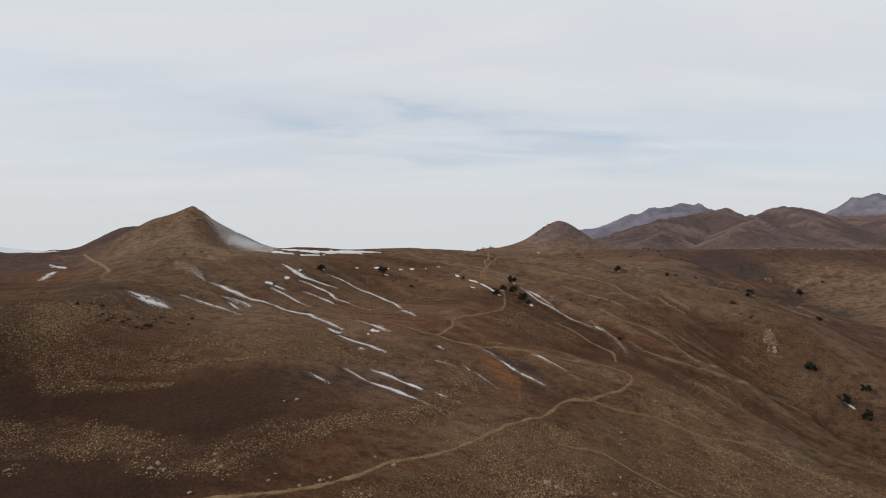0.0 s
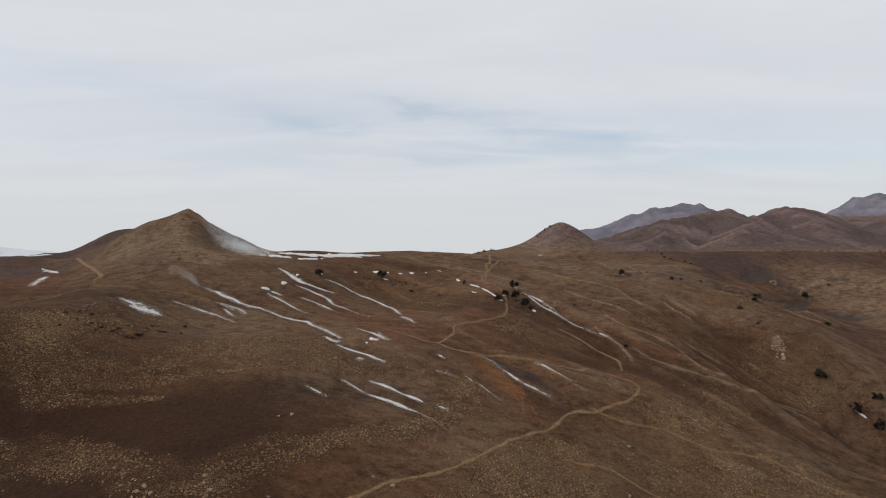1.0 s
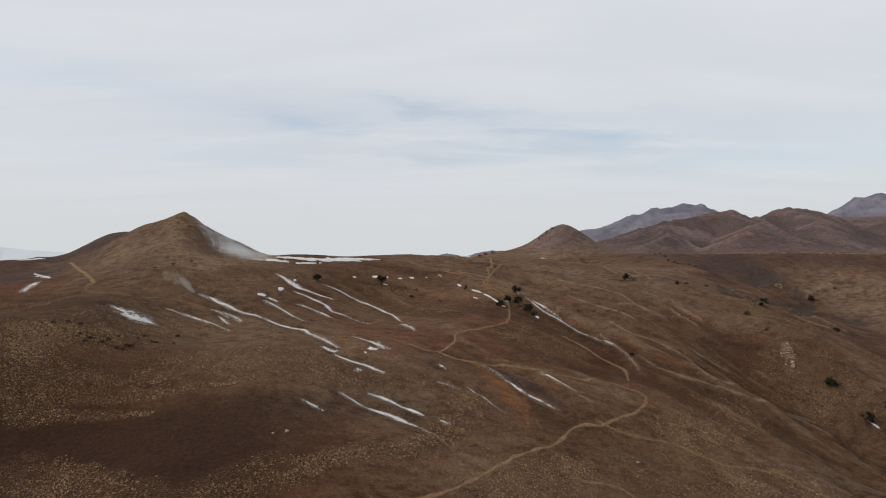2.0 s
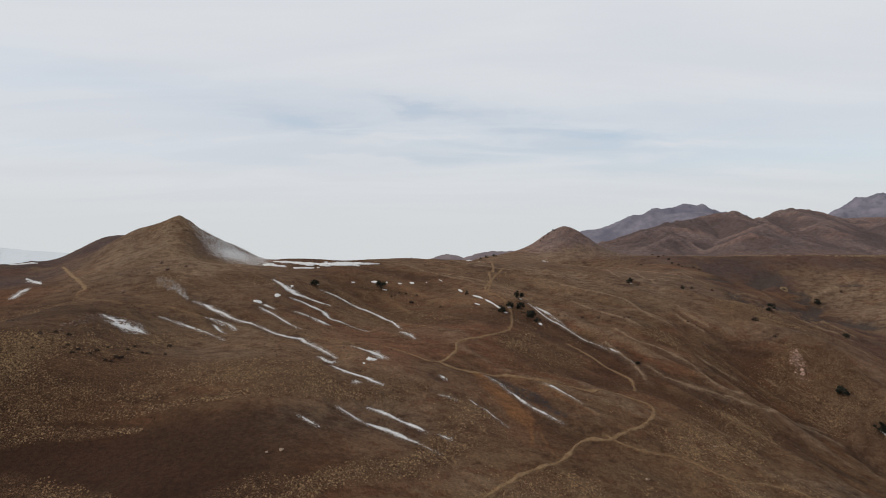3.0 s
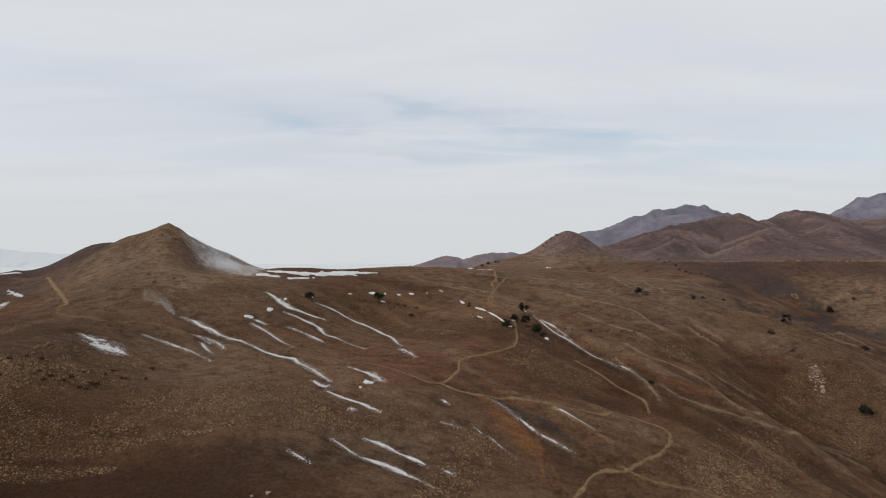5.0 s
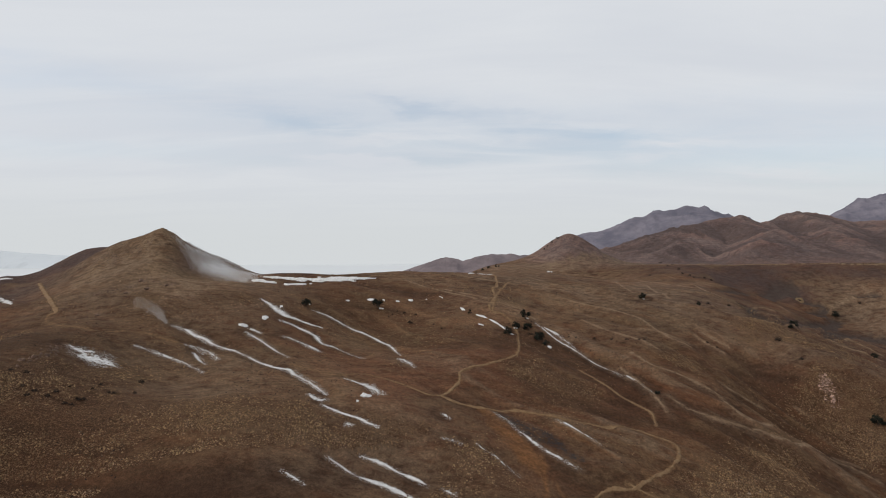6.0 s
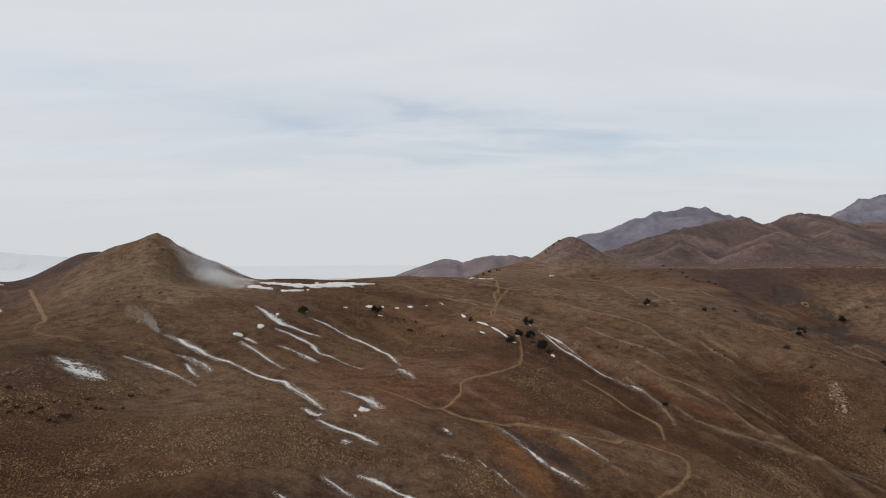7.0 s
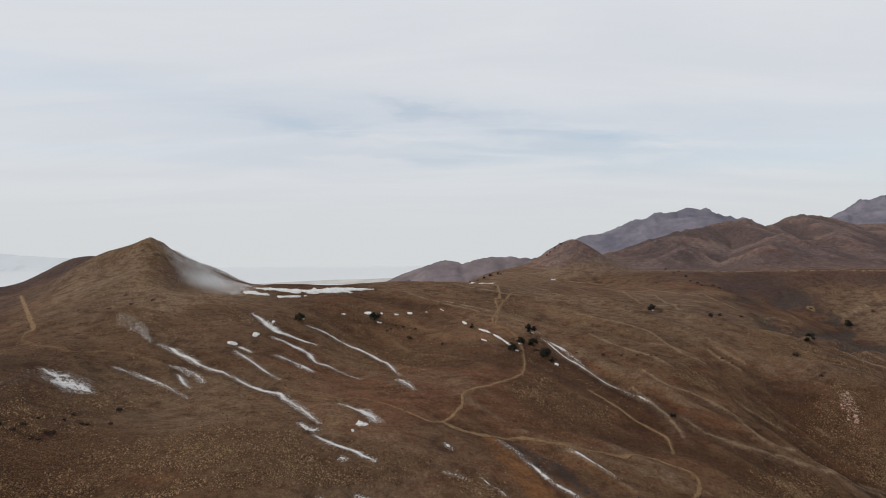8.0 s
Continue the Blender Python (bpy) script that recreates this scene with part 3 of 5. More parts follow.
PALE_LINES_A = [
    [(80.3, 423.9), (86.6, 415.9), (92.6, 406.7), (99.4, 399.1), (106.3, 393.3), (112.6, 386.3), (117.9, 379.3)],
    [(100.4, 374), (106.5, 362.9), (116.1, 359.1), (123.9, 355.5), (130.6, 351.6), (136.5, 345.8), (138.1, 336.5), (143.6, 333.1), (155.7, 337.1)],
    [(106.4, 336.6), (112.6, 330.2), (121.4, 327.8), (127.5, 325.8), (137.7, 326.7), (145, 327.3), (152.4, 325.4), (166, 329.5), (180, 334), (193, 335), (204, 331)],
    [(89.9, 359.6), (93.6, 351.4), (97.7, 340.8), (100.3, 331.6), (100.5, 324)],
    [(83.4, 447.9), (94.3, 443.8), (104.6, 438.5), (114.2, 431.8), (121.2, 423.9), (125, 407.8), (130.1, 397.5), (139.7, 391)],
    [(148.3, 405.5), (152, 400), (156.7, 397.2), (160.2, 394.2)],
    [(44.8, 492.5), (75, 481.8), (102.3, 480.7), (131.9, 475), (174, 484.3)],
]
PALE_LINES_B = [
    [(209.3, 557.5), (211.2, 505.9), (231.9, 511.6), (246.9, 500.9), (249.8, 471.6), (249.7, 438), (258.5, 429.2), (276.4, 427)],
    [(-1.9, 456.1), (13.3, 443), (25.3, 433.9)],
    [(7, 498.2), (26.6, 487.8), (47.6, 474.4), (87.3, 466.9)],
    [(46, 296.8), (51.1, 292.7), (55.6, 288.5), (60.1, 284), (64.5, 278.5)],
    [(352.8, 595.2), (384.8, 610.6), (420.3, 618.9)],
    [(230.2, 513.2), (251.4, 519.7), (258.3, 516)],
    [(205.6, 442.5), (214.8, 442.2), (230.4, 449.3)],
    [(390.2, 614.1), (373.5, 607.1), (355.8, 600.3), (343.2, 594.6)],
    [(245.4, 440.9), (276.2, 459.3), (288.3, 443.8)],
    [(281.5, 553), (282.6, 538.5)],
    [(153.4, 409), (158.8, 406), (166.3, 400.5)],
]
PALE_LINES_C = [
    [(-28.3, 470.1), (-3.4, 451.9), (19.5, 433.3)],
    [(255, 674), (350, 671), (430, 671), (520, 676), (640, 692)],
]
PALE_LINES = PALE_LINES_A + PALE_LINES_B + PALE_LINES_C
ROCK_HEAPS = [
    [(-85.4, 171.3, 9.3), (-78.8, 165.5, 8)],
    [(-68.8, 172, 7.7), (-61.5, 167.7, 9.3)],
    [(30.5, 192.3, 5.5), (37.4, 189.8, 6.3)],
    [(-126.4, 173.2, 4.9), (-123, 170.8, 4.6)],
    [(-36.6, 171, 2.8), (-32.4, 174.7, 2.6)],
]
CRAGS = [
    [(-162.2, 271.8, 6.6), (-159.6, 283.7, 7.2), (-160.8, 300.8, 8.2)],
    [(-196.4, 387.1, 8.5), (-181.8, 384.7, 10.2), (-174.4, 397.3, 9.6), (-156, 390.7, 6.8)],
    [(-233.6, 449.7, 7.5), (-227.2, 451.2, 7), (-211.7, 435.3, 5.7)],
    [(-213.3, 445.9, 7.7), (-199.2, 446.3, 8.4), (-199, 439, 6.6)],
    [(175.5, 465.3, 8.4), (187.3, 468.8, 8.6), (209.4, 480.3, 7.4)],
]
SCRUB_DRAWS = [
    [(234.5, 560.1, 4.9), (259.7, 571.4, 8.4), (314.3, 620.1, 9.2), (336.5, 630, 13.4)],
    [(236.9, 513.3, 9.1), (221.9, 458.5, 13.5), (242.7, 470.6, 11.3)],
    [(253.3, 485.1, 11.7), (290.3, 517.4, 12.8), (348.9, 578.3, 7.5)],
    [(331.2, 590.4, 5.1), (341.2, 589.9, 8), (353.8, 599.7, 3.3)],
    [(251.5, 445.3, 8.2), (325.8, 530.1, 16.9), (358.3, 531.9, 20.5)],
    [(393.4, 616.3, 4.1), (411.3, 614.9, 5.4)],
    [(333, 619.4, 5.4), (342.8, 609.1, 5.4), (351.5, 606, 5.4)],
]
# grassy places with a yellow-olive cast: centre, half-widths
GRASSY = [(155.3, 362, 16, 14), (106, 430.1, 22, 13), (75, 447, 22, 14), (180.6, 357.9, 13, 4), (56, 342.3, 20, 30), (101.8, 274.1, 15, 9), (138.8, 303.4, 20, 14), (35.2, 207.2, 40, 15), (82.4, 226, 18, 17), (23.7, 239.7, 19, 8), (170.7, 289.3, 42, 29), (-79.8, 271.5, 34, 46), (-184.5, 295.3, 40, 60), (-29.4, 269.1, 17, 13), (-18, 385.7, 13, 22), (-125.6, 295.9, 26, 32), (125.2, 426.5, 58, 27)]
FINE_LINES_A = [
    [(54.9, 560), (70.7, 527.7), (87, 500.9)],
    [(64.9, 564.4), (78.9, 524.2), (89.1, 492)],
    [(73.4, 544.3), (84.7, 510), (97.2, 492.1), (106.9, 482.9)],
    [(111.2, 655.1), (143.1, 659.4), (159.4, 647.2)],
    [(100.2, 563.2), (113, 521.8), (122.3, 501.7), (126.8, 489.6)],
    [(143, 548.8), (139.9, 511.2), (139.8, 486.5)],
    [(166.9, 545.1), (159.6, 496.5), (158.7, 474)],
    [(180.2, 618.6), (182, 580.3), (193.7, 560.8)],
    [(206.2, 611), (210.2, 589.1)],
    [(198.7, 555.8), (203.4, 540)],
    [(116.5, 410.1), (129.7, 402.5), (140, 397.2)],
    [(39, 428.6), (47.1, 425.2), (54.5, 409.2), (59.6, 402.2)],
    [(144.2, 365.8), (152.2, 362.6), (164.5, 359.2)],
    [(129.7, 402.5), (141, 395.9)],
    [(154, 410.3), (162.3, 404.1)],
    [(186.4, 367.7), (191.9, 363.1)],
]
FINE_LINES_B = [
    [(130.5, 369.5), (137.6, 366.6)],
    [(187.5, 338.8), (199.4, 337.8)],
]
FINE_LINES = FINE_LINES_A + FINE_LINES_B
PIT = (338, 614.3)
GULLIES = SNOW_SOLID
SCREE = [
    [(209.4, 379.8, 5.4), (207.6, 374.3, 8), (207.5, 368.9, 5.4)],
]
STONE_BANDS_A = [
    [(-145.1, 185.7, 12.5), (-132.9, 188.3, 12.7), (-121.1, 189.7, 13.4), (-107.7, 185.3, 12.3), (-91.8, 178.7, 11.4), (-79, 172.4, 13.8), (-67.8, 172.9, 11.7), (-62.1, 173, 6.7)],
    [(-65.1, 178, 14.6), (-58.9, 185.1, 12.4), (-51.6, 190.7, 13.4), (-42, 196.7, 8.6)],
    [(-42.1, 197.3, 6), (-32.5, 207.9, 6.5), (-21.4, 215.1, 8.4), (-9.3, 221, 8.8), (-0.9, 236.9, 10.7), (6.3, 248.9, 11.4)],
    [(-164.5, 241.6, 26.2), (-153, 253.4, 28.6), (-140.3, 275, 25.6), (-131.5, 293.9, 15.1)],
    [(-150.5, 237.6, 22.2), (-133.3, 246.3, 22.8), (-112.8, 256.3, 22.3), (-84.3, 263.3, 18.5), (-60, 268.4, 13.8)],
    [(-167.6, 249.9, 9.8), (-156.2, 259.4, 9.3), (-145, 271.8, 10.1)],
]
STONE_BANDS_B = [
    [(-161.1, 241.6, 7.5), (-149, 252, 7.9), (-135.7, 263.6, 6.9)],
    [(-134.4, 238.8, 8.6), (-120, 240.3, 10), (-107.3, 241.6, 7.1), (-98.3, 247.4, 6.5), (-87, 248.7, 6.4), (-74.9, 254.4, 7.5), (-51.1, 267.6, 11)],
    [(-79.9, 240.7, 3.8), (-69.5, 244.1, 5.6), (-60.1, 252.6, 8.2), (-49.1, 258.5, 9.7), (-36.9, 260.7, 8.4), (-20.5, 265.8, 5.4)],
    [(-147.6, 219.8, 6.4), (-139.9, 223.4, 6.4), (-126.2, 229.3, 6.6), (-109.5, 231.6, 4.8), (-93.3, 236.3, 3.4), (-79.2, 238.7, 2.3)],
    [(-142, 212.8, 6.8), (-135, 216.7, 6.8), (-120.7, 220.6, 3.8), (-103.1, 223.3, 2.3)],
]
STONE_BANDS_C = [
    [(-23.2, 168.5, 7.4), (-10.7, 175.4, 8.2), (2.9, 189.5, 9), (14.5, 200.3, 13.3), (30.3, 216.9, 16.1), (48.1, 231.9, 11.1)],
    [(6, 174.9, 14), (20.2, 182.6, 13.8), (32.5, 192.8, 16.1), (46.3, 205.1, 13.3)],
    [(103.6, 272.9, 16.5), (122.4, 286.1, 9.3)],
    [(81, 213.8, 31), (115.2, 233.5, 24.8), (139.8, 237.4, 37)],
    [(209.4, 379.8, 12), (207.6, 374.3, 17.7), (207.5, 368.9, 11.9)],
    [(204.1, 363.4, 27.6), (223.3, 364, 33.3), (229.4, 350.9, 25.5)],
    [(202.4, 351.2, 19.2), (213.6, 349.8, 17.6)],
    [(41.3, 345.5, 21.4), (54.8, 337.9, 16.3), (62.8, 334.8, 13.8)],
    [(92.6, 273, 12.2), (106.6, 273.8, 14.5), (131.8, 296.2, 25.5), (155, 315.2, 10.4)],
]
STONE_BANDS_D = [
    [(120.8, 376.3, 8.5), (129.9, 374.7, 12.2)],
    [(-165.6, 368.8, 19), (-154.5, 358.8, 16.9), (-145.6, 366.5, 13.1)],
    [(-129.9, 384.3, 12.5), (-114.8, 389.3, 10.7)],
    [(-36.9, 271.8, 9.3), (-21, 270.9, 8.2), (-9.8, 274.9, 4.7)],
    [(7.9, 261.8, 16.6), (13.6, 251.9, 15.7)],
    [(203.2, 427.9, 30.1), (238.9, 418.8, 29.2)],
]
STONE_BANDS = STONE_BANDS_A + STONE_BANDS_B + STONE_BANDS_C + STONE_BANDS_D
SNOW_DUST = [
    [(-106.5, 393.3, 1), (-101.7, 389.4, 1.5), (-94.8, 383.8, 2.6), (-90.8, 381, 2.1), (-83.9, 379.9, 1.2), (-75.2, 377.7, 0.8), (-68.6, 377.5, 0.6)],
    [(-89.2, 325.8, 0.7), (-78.9, 318.7, 0.9), (-69.8, 314.5, 1.8), (-62.3, 304.7, 2.2)],
    [(-161.4, 304, 1.7), (-154.6, 302, 6.3), (-147.9, 299.1, 8.6), (-142.5, 298.2, 7.3), (-137.4, 298.2, 1.4)],
    [(-168, 374, 3), (-160, 367, 6), (-151, 360, 4), (-142, 352, 1)],
]
JUNIPERS = [(-81.7, 397.2, 5.7), (-41.9, 416.7, 8.1), (39.9, 396.1, 5.2), (34.9, 388.7, 5.8), (47.4, 408.7, 7.2), (47.4, 395.9, 6.3), (52.1, 385.9, 6.8), (55.3, 381.3, 4), (14.4, 412.4, 3.3), (137.8, 467.1, 5.7), (231.3, 445.5, 6.8), (352.5, 585.3, 7.5), (222.5, 357, 6.9), (101.5, 337.5, 3.1), (247, 345.2, 5.8), (231, 340, 7.2), (237.9, 332.1, 7.2), (271.4, 425.9, 4.5), (173, 456.3, 3.9)]
FAR_TREES = [(-28.1, 529.6, 2.4), (22.6, 596.8, 2), (35.5, 601.3, 3.1), (41.8, 609.1, 3.6), (49.3, 617.4, 3.2), (51.9, 617.8, 2.1), (28.9, 592.6, 1.5), (-28, 521, 2.6), (122, 716, 3.2), (128, 719, 3.6), (112, 712, 2.6), (116, 714, 2.4)]
SHRUBS_A = [(-18.6, 415.3, 1.8), (-25.9, 417.1, 1.8), (-30.4, 418.4, 1.3), (-34.8, 410.4, 1.7), (-22, 404.8, 2.6), (-20.6, 404.4, 1.7), (-32.9, 412.6, 1.3), (70.3, 392.8, 1.7), (73.9, 390.6, 1.3), (85.1, 393.5, 2.1), (94.6, 392, 1.7), (102.9, 391, 1.7), (109.7, 389, 1.7), (112.4, 388.7, 1.7), (153.2, 399.7, 1.8), (157.5, 396.8, 1.8), (-2.9, 396.3, 1.7), (-7.5, 401.9, 1.3), (47.2, 392.1, 1.7), (48.9, 391.9, 1.7), (200.3, 408.7, 4.4), (203.7, 391.6, 2.4), (184.4, 468, 2.7), (204.5, 479, 2.8), (251.2, 738, 3.4), (229.2, 658.9, 3), (241.6, 677.4, 2.4)]
SHRUBS_B = [(231, 634.3, 3), (225.8, 612.5, 2.8), (229.5, 605.3, 2.8), (228.4, 594.6, 2.1), (246.7, 612.3, 2.9), (254.6, 616.3, 2.9), (195.7, 614.8, 2.1), (387, 602.7, 3.2), (-145.1, 255.7, 1.9), (-145, 259, 1.9), (-139.9, 258.3, 1.8), (-139.5, 262.2, 1.9), (-138.5, 267.9, 1.5), (-130.6, 260.4, 2.2), (-129.6, 261.9, 1.8), (-131.4, 270.3, 1.5), (-125.5, 270.6, 1.5), (-123.9, 271, 1.5), (-118.5, 275.2, 1.5), (-122.6, 288.3, 2.5), (-161.8, 261.6, 2), (-159.8, 268.2, 1.6), (-154.8, 269.2, 2), (-133.2, 256.9, 1.8), (-131, 257, 1.4), (-149.5, 259.6, 1.5), (-157.3, 250.8, 1.5), (-131.6, 275.8, 1.6)]
SHRUBS = SHRUBS_A + SHRUBS_B
BOULDERS = [(-40.6, 167.1, 1), (-35.6, 171.5, 1.4), (-33.2, 174, 1.2), (-23.4, 169.9, 1.1), (-21, 169.8, 1), (-15.5, 186.8, 1.6), (-49.2, 166.5, 1), (-48.2, 170.2, 0.9), (-67.1, 156.7, 1.2), (33.7, 191.4, 2), (36.6, 190.1, 1.4), (39.3, 186.9, 1.5), (56, 192.7, 1.6), (62.1, 206.8, 1.2), (73.1, 242.4, 1.2), (-21.8, 189, 1.1), (-81.4, 169, 1.6), (-82.4, 166.7, 1.3), (-78.3, 166, 1.2), (-63.7, 169.2, 1.2), (-66.5, 171.7, 1.1), (-126.6, 172.3, 1.2), (-52.8, 213.7, 1.4), (-56.8, 211.5, 1.1), (113.7, 276.8, 1.2), (119.3, 279.4, 1)]
OUTCROPS = [(-168.5, 384.9, 2.6), (-177.8, 397.1, 2.7), (-177.9, 380.5, 2.2), (-159.4, 389.1, 2.2), (-179.7, 356.6, 2.1), (-163, 278.1, 2.2), (-161.1, 282.4, 1.9), (-158.8, 286.4, 1.9)]


def near_line(x, y, line, widths=None):
    """How near points lie to a line on the map: distance from it, and its width at the nearest place."""
    best, wide = np.full(x.shape, 1e9), np.zeros(x.shape)
    for i in range(len(line) - 1):
        (ax, ay), (bx, by) = line[i][:2], line[i + 1][:2]
        dx, dy = bx - ax, by - ay
        k = np.clip(((x - ax) * dx + (y - ay) * dy) / max(dx * dx + dy * dy, 1e-6), 0, 1)
        d = np.hypot(x - ax - k * dx, y - ay - k * dy)
        w = (line[i][2] * (1 - k) + line[i + 1][2] * k) if len(line[i]) > 2 else np.ones_like(d)
        wide = np.where(d < best, w, wide)
        best = np.minimum(best, d)
    return best, wide


def by_lines(x, y, lines, fade=1.0, width=None):
    """A mask from 0 to 1 along several lines, worked out only near each of them."""
    out = np.zeros(x.shape)
    for line in lines:
        xs, ys = [p[0] for p in line], [p[1] for p in line]
        pad = 4 * max([p[2] for p in line if len(p) > 2] + [width or 0, 3])
        sel = (x > min(xs) - pad) & (x < max(xs) + pad) & (y > min(ys) - pad) & (y < max(ys) + pad)
        if not sel.any():
            continue
        px, py = x[sel], y[sel]
        d, w = near_line(px, py, line)
        w = (w if width is None else width * np.ones_like(d)) * 0.5
        edge = 1 + 0.55 * fractal(px, py, 5.0, 3)
        out[sel] = np.maximum(out[sel], np.clip(1 - (d - w * edge) / (fade * np.maximum(w, 0.5)), 0, 1))
    return out


SHORE = -60.0


def land_edge(x, y):
    """How far a place lies inland of the cliff above the lake, in metres."""
    return 0.93 * (690 + 0.1 * x - y) + np.clip((x - 15) * 4, 0, 240) + np.clip((x - 120) * 6, 0, 4000) + 25 * fractal(x, y, 160, 3)


def ground(x, y, detail=True):
    x, y = np.asarray(x, float), np.asarray(y, float)
    z = smooth_ground(x, np.minimum(y, 900 + 0 * y))
    # hills beyond the high bench
    z = z + far_hills(x, y)
    inland = rise((land_edge(x, y) - 30) / 22)
    z = SHORE - 12 + (z - SHORE + 12) * inland
    # the steep front of the high bench across the valley
    brink = 668 + 0.06 * (x - 350) + 7 * fractal(x, y, 90, 3)
    front = 60.5 - 0.58 * np.clip(brink - y, 0, 65)
    near = rise((x - 262) / 10) * rise((y - brink + 60) / 6) * rise((brink + 70 - y) / 12) * rise((900 - x) / 40)
    z = z * (1 - near) + near * (front + far_hills(x, y))
    wide = rise((np.hypot(x, y - 350) - 900) / 120) * rise((500 - y) / 80)
    z = z * (1 - wide) + wide * (-20 + 25 * fractal(x, y, 500, 3))
    calm = 1 - 0.85 * np.exp(-(((x + 88) / 62) ** 4 + ((y - 488) / 36) ** 4))  # the level ground under the snow banks
    z = z + calm * (0.9 * fractal(x, y, 70, 3) * rise((y - 100) / 30) + 0.3 * fractal(x, y, 14, 3))
    if not detail:
        return z
    return z + calm * (1.1 + 1.0 * rise((x - 60) / 20) * rise((520 - y) / 30)) * ribs(x, y) + spines(x, y) - gully_depth(x, y)


def spines(x, y):
    """Low rounded crests between the runnels."""
    out = np.zeros_like(x)
    for line in PALE_LINES[:-1]:
        xs, ys = [p[0] for p in line], [p[1] for p in line]
        sel = (x > min(xs) - 30) & (x < max(xs) + 30) & (y > min(ys) - 30) & (y < max(ys) + 30)
        if sel.any():
            d, _ = near_line(x[sel], y[sel], line)
            out[sel] = np.maximum(out[sel], 2.3 * np.exp(-np.abs(d / 8.5) ** 1.4))
    return out


def ribs(x, y):
    """Low parallel ribs and runnels that the run-off has cut down the slope, from -1 to 1."""
    along, across = 0.79 * x - 0.61 * y, 0.61 * x + 0.79 * y
    bend = across + 9 * fractal(x, y, 90, 2)
    sharp = 3.0 * (ridged(along / 5 + 300, bend, 34, 3) - 0.48)
    rills = 2.0 * (ridged(along / 6 + 900, bend, 15, 2) - 0.5) * rise((x - 30) / 20)
    return (0.75 * sharp + 0.5 * fractal(along / 5, bend, 13, 3, 0.55) + 0.3 * rills) * rise((y - 190) / 30) * rise((540 - y) / 25)


# crests of the hills beyond the bench: metres right, ahead and up
MAIN_CREST = (
    ((215, 880, 60), (262, 905, 76), (345, 955, 111), (440, 1030, 121), (488, 1020, 128), (520, 1040, 118), (600, 1130, 124), (650, 1190, 137), (707, 1232, 149), (770, 1245, 144), (830, 1250, 128), (950, 1260, 132)),
)
SIDE_CRESTS = (
    ((488, 1020, 126), (470, 920, 106), (452, 850, 101), (385, 790, 84), (330, 742, 66)),
    ((452, 850, 101), (520, 812, 80), (575, 785, 63)),
    ((707, 1232, 146), (640, 1050, 120), (575, 930, 103), (545, 870, 92), (530, 830, 72)),
    ((860, 1230, 125), (760, 1000, 106), (690, 890, 90), (640, 815, 68)),
    ((960, 1230, 128), (900, 980, 112), (850, 860, 90), (800, 800, 66)),
    ((345, 955, 103), (318, 870, 88), (285, 800, 66)),
)
CRESTS = MAIN_CREST + SIDE_CRESTS


def far_hills(x, y):
    """How far the hills rise above the bench."""
    out = np.zeros_like(x)
    sel = (y > 690) & (x > 100)
    if not sel.any():
        return out
    px, py = x[sel], y[sel]
    px, py = px + 14 * fractal(px, py, 120, 3), py + 14 * fractal(px + 700, py, 120, 3)
    top = np.zeros_like(px)
    for crest in CRESTS:
        for a, b in zip(crest, crest[1:]):
            dx, dy = b[0] - a[0], b[1] - a[1]
            k = np.clip(((px - a[0]) * dx + (py - a[1]) * dy) / (dx * dx + dy * dy), 0, 1)
            d = np.hypot(px - a[0] - k * dx, py - a[1] - k * dy)
            h = a[2] + (b[2] - a[2]) * k - 60
            front = rise((a[1] + dy * k + 30 - py) / 15)  # the near side flares out at its foot
            top = np.maximum(top, h - 0.47 * np.sqrt(d * d + 36) + 2.8 + 0.0009 * front * np.minimum(d, 150) ** 2)
    body = rise((top - 6) / 3)
    out[sel] = top + body * (10 * (ridged(px, py, 75) - 0.5) + 4.5 * (ridged(px, py, 28, 4) - 0.5))
    return out


def gully_depth(x, y):
    return 0.9 * by_lines(x, y, GULLIES, 1.6, 3.4) + 2.6 * by_lines(x, y, SCRUB_DRAWS, 1.2)


def sheet_lines(low, high, core_low, core_high, step, growths):
    """Cut lines that are step apart in the core and ever wider apart outside it."""
    out = list(np.arange(core_low, core_high + step, step))
    for limit, sign, growth in ((low, -1, growths[0]), (high, 1, growths[1])):
        at, gap, more = (out[0] if sign < 0 else out[-1]), step, []
        while (at - limit) * sign < 0:
            gap *= growth
            at += sign * gap
            more.append(at)
        out = more[::-1] + out if sign < 0 else out + more
    return np.array(out)


def grid_mesh(name, xs, ys, height, keep=None):
    gx, gy = np.meshgrid(xs, ys)
    gz = height(gx.ravel(), gy.ravel())
    nx, ny = len(xs), len(ys)
    co = np.stack([gx.ravel(), gy.ravel(), gz], 1)
    i = (np.arange(ny - 1)[:, None] * nx + np.arange(nx - 1)[None, :]).ravel()
    quads = np.stack([i, i + 1, i + nx + 1, i + nx], 1)
    return raw_mesh(name, co, quads, True), co


def raw_mesh(name, co, faces, smooth=False):
    """A mesh from arrays of corners and of faces that all have the same number of corners."""
    me = bpy.data.meshes.new(name)
    co, faces = np.asarray(co, np.float32), np.asarray(faces, np.int32)
    n, k = faces.shape
    me.vertices.add(len(co))
    me.vertices.foreach_set("co", co.ravel())
    me.loops.add(n * k)
    me.loops.foreach_set("vertex_index", faces.ravel())
    me.polygons.add(n)
    me.polygons.foreach_set("loop_start", np.arange(0, n * k, k, dtype=np.int32))
    me.update(calc_edges=True)
    me.polygons.foreach_set("use_smooth", np.full(n, smooth))
    me.validate()
    return me


def masked(me, name, values):
    a = me.attributes.new(name, "FLOAT", "POINT")
    a.data.foreach_set("value", np.asarray(values, np.float32))


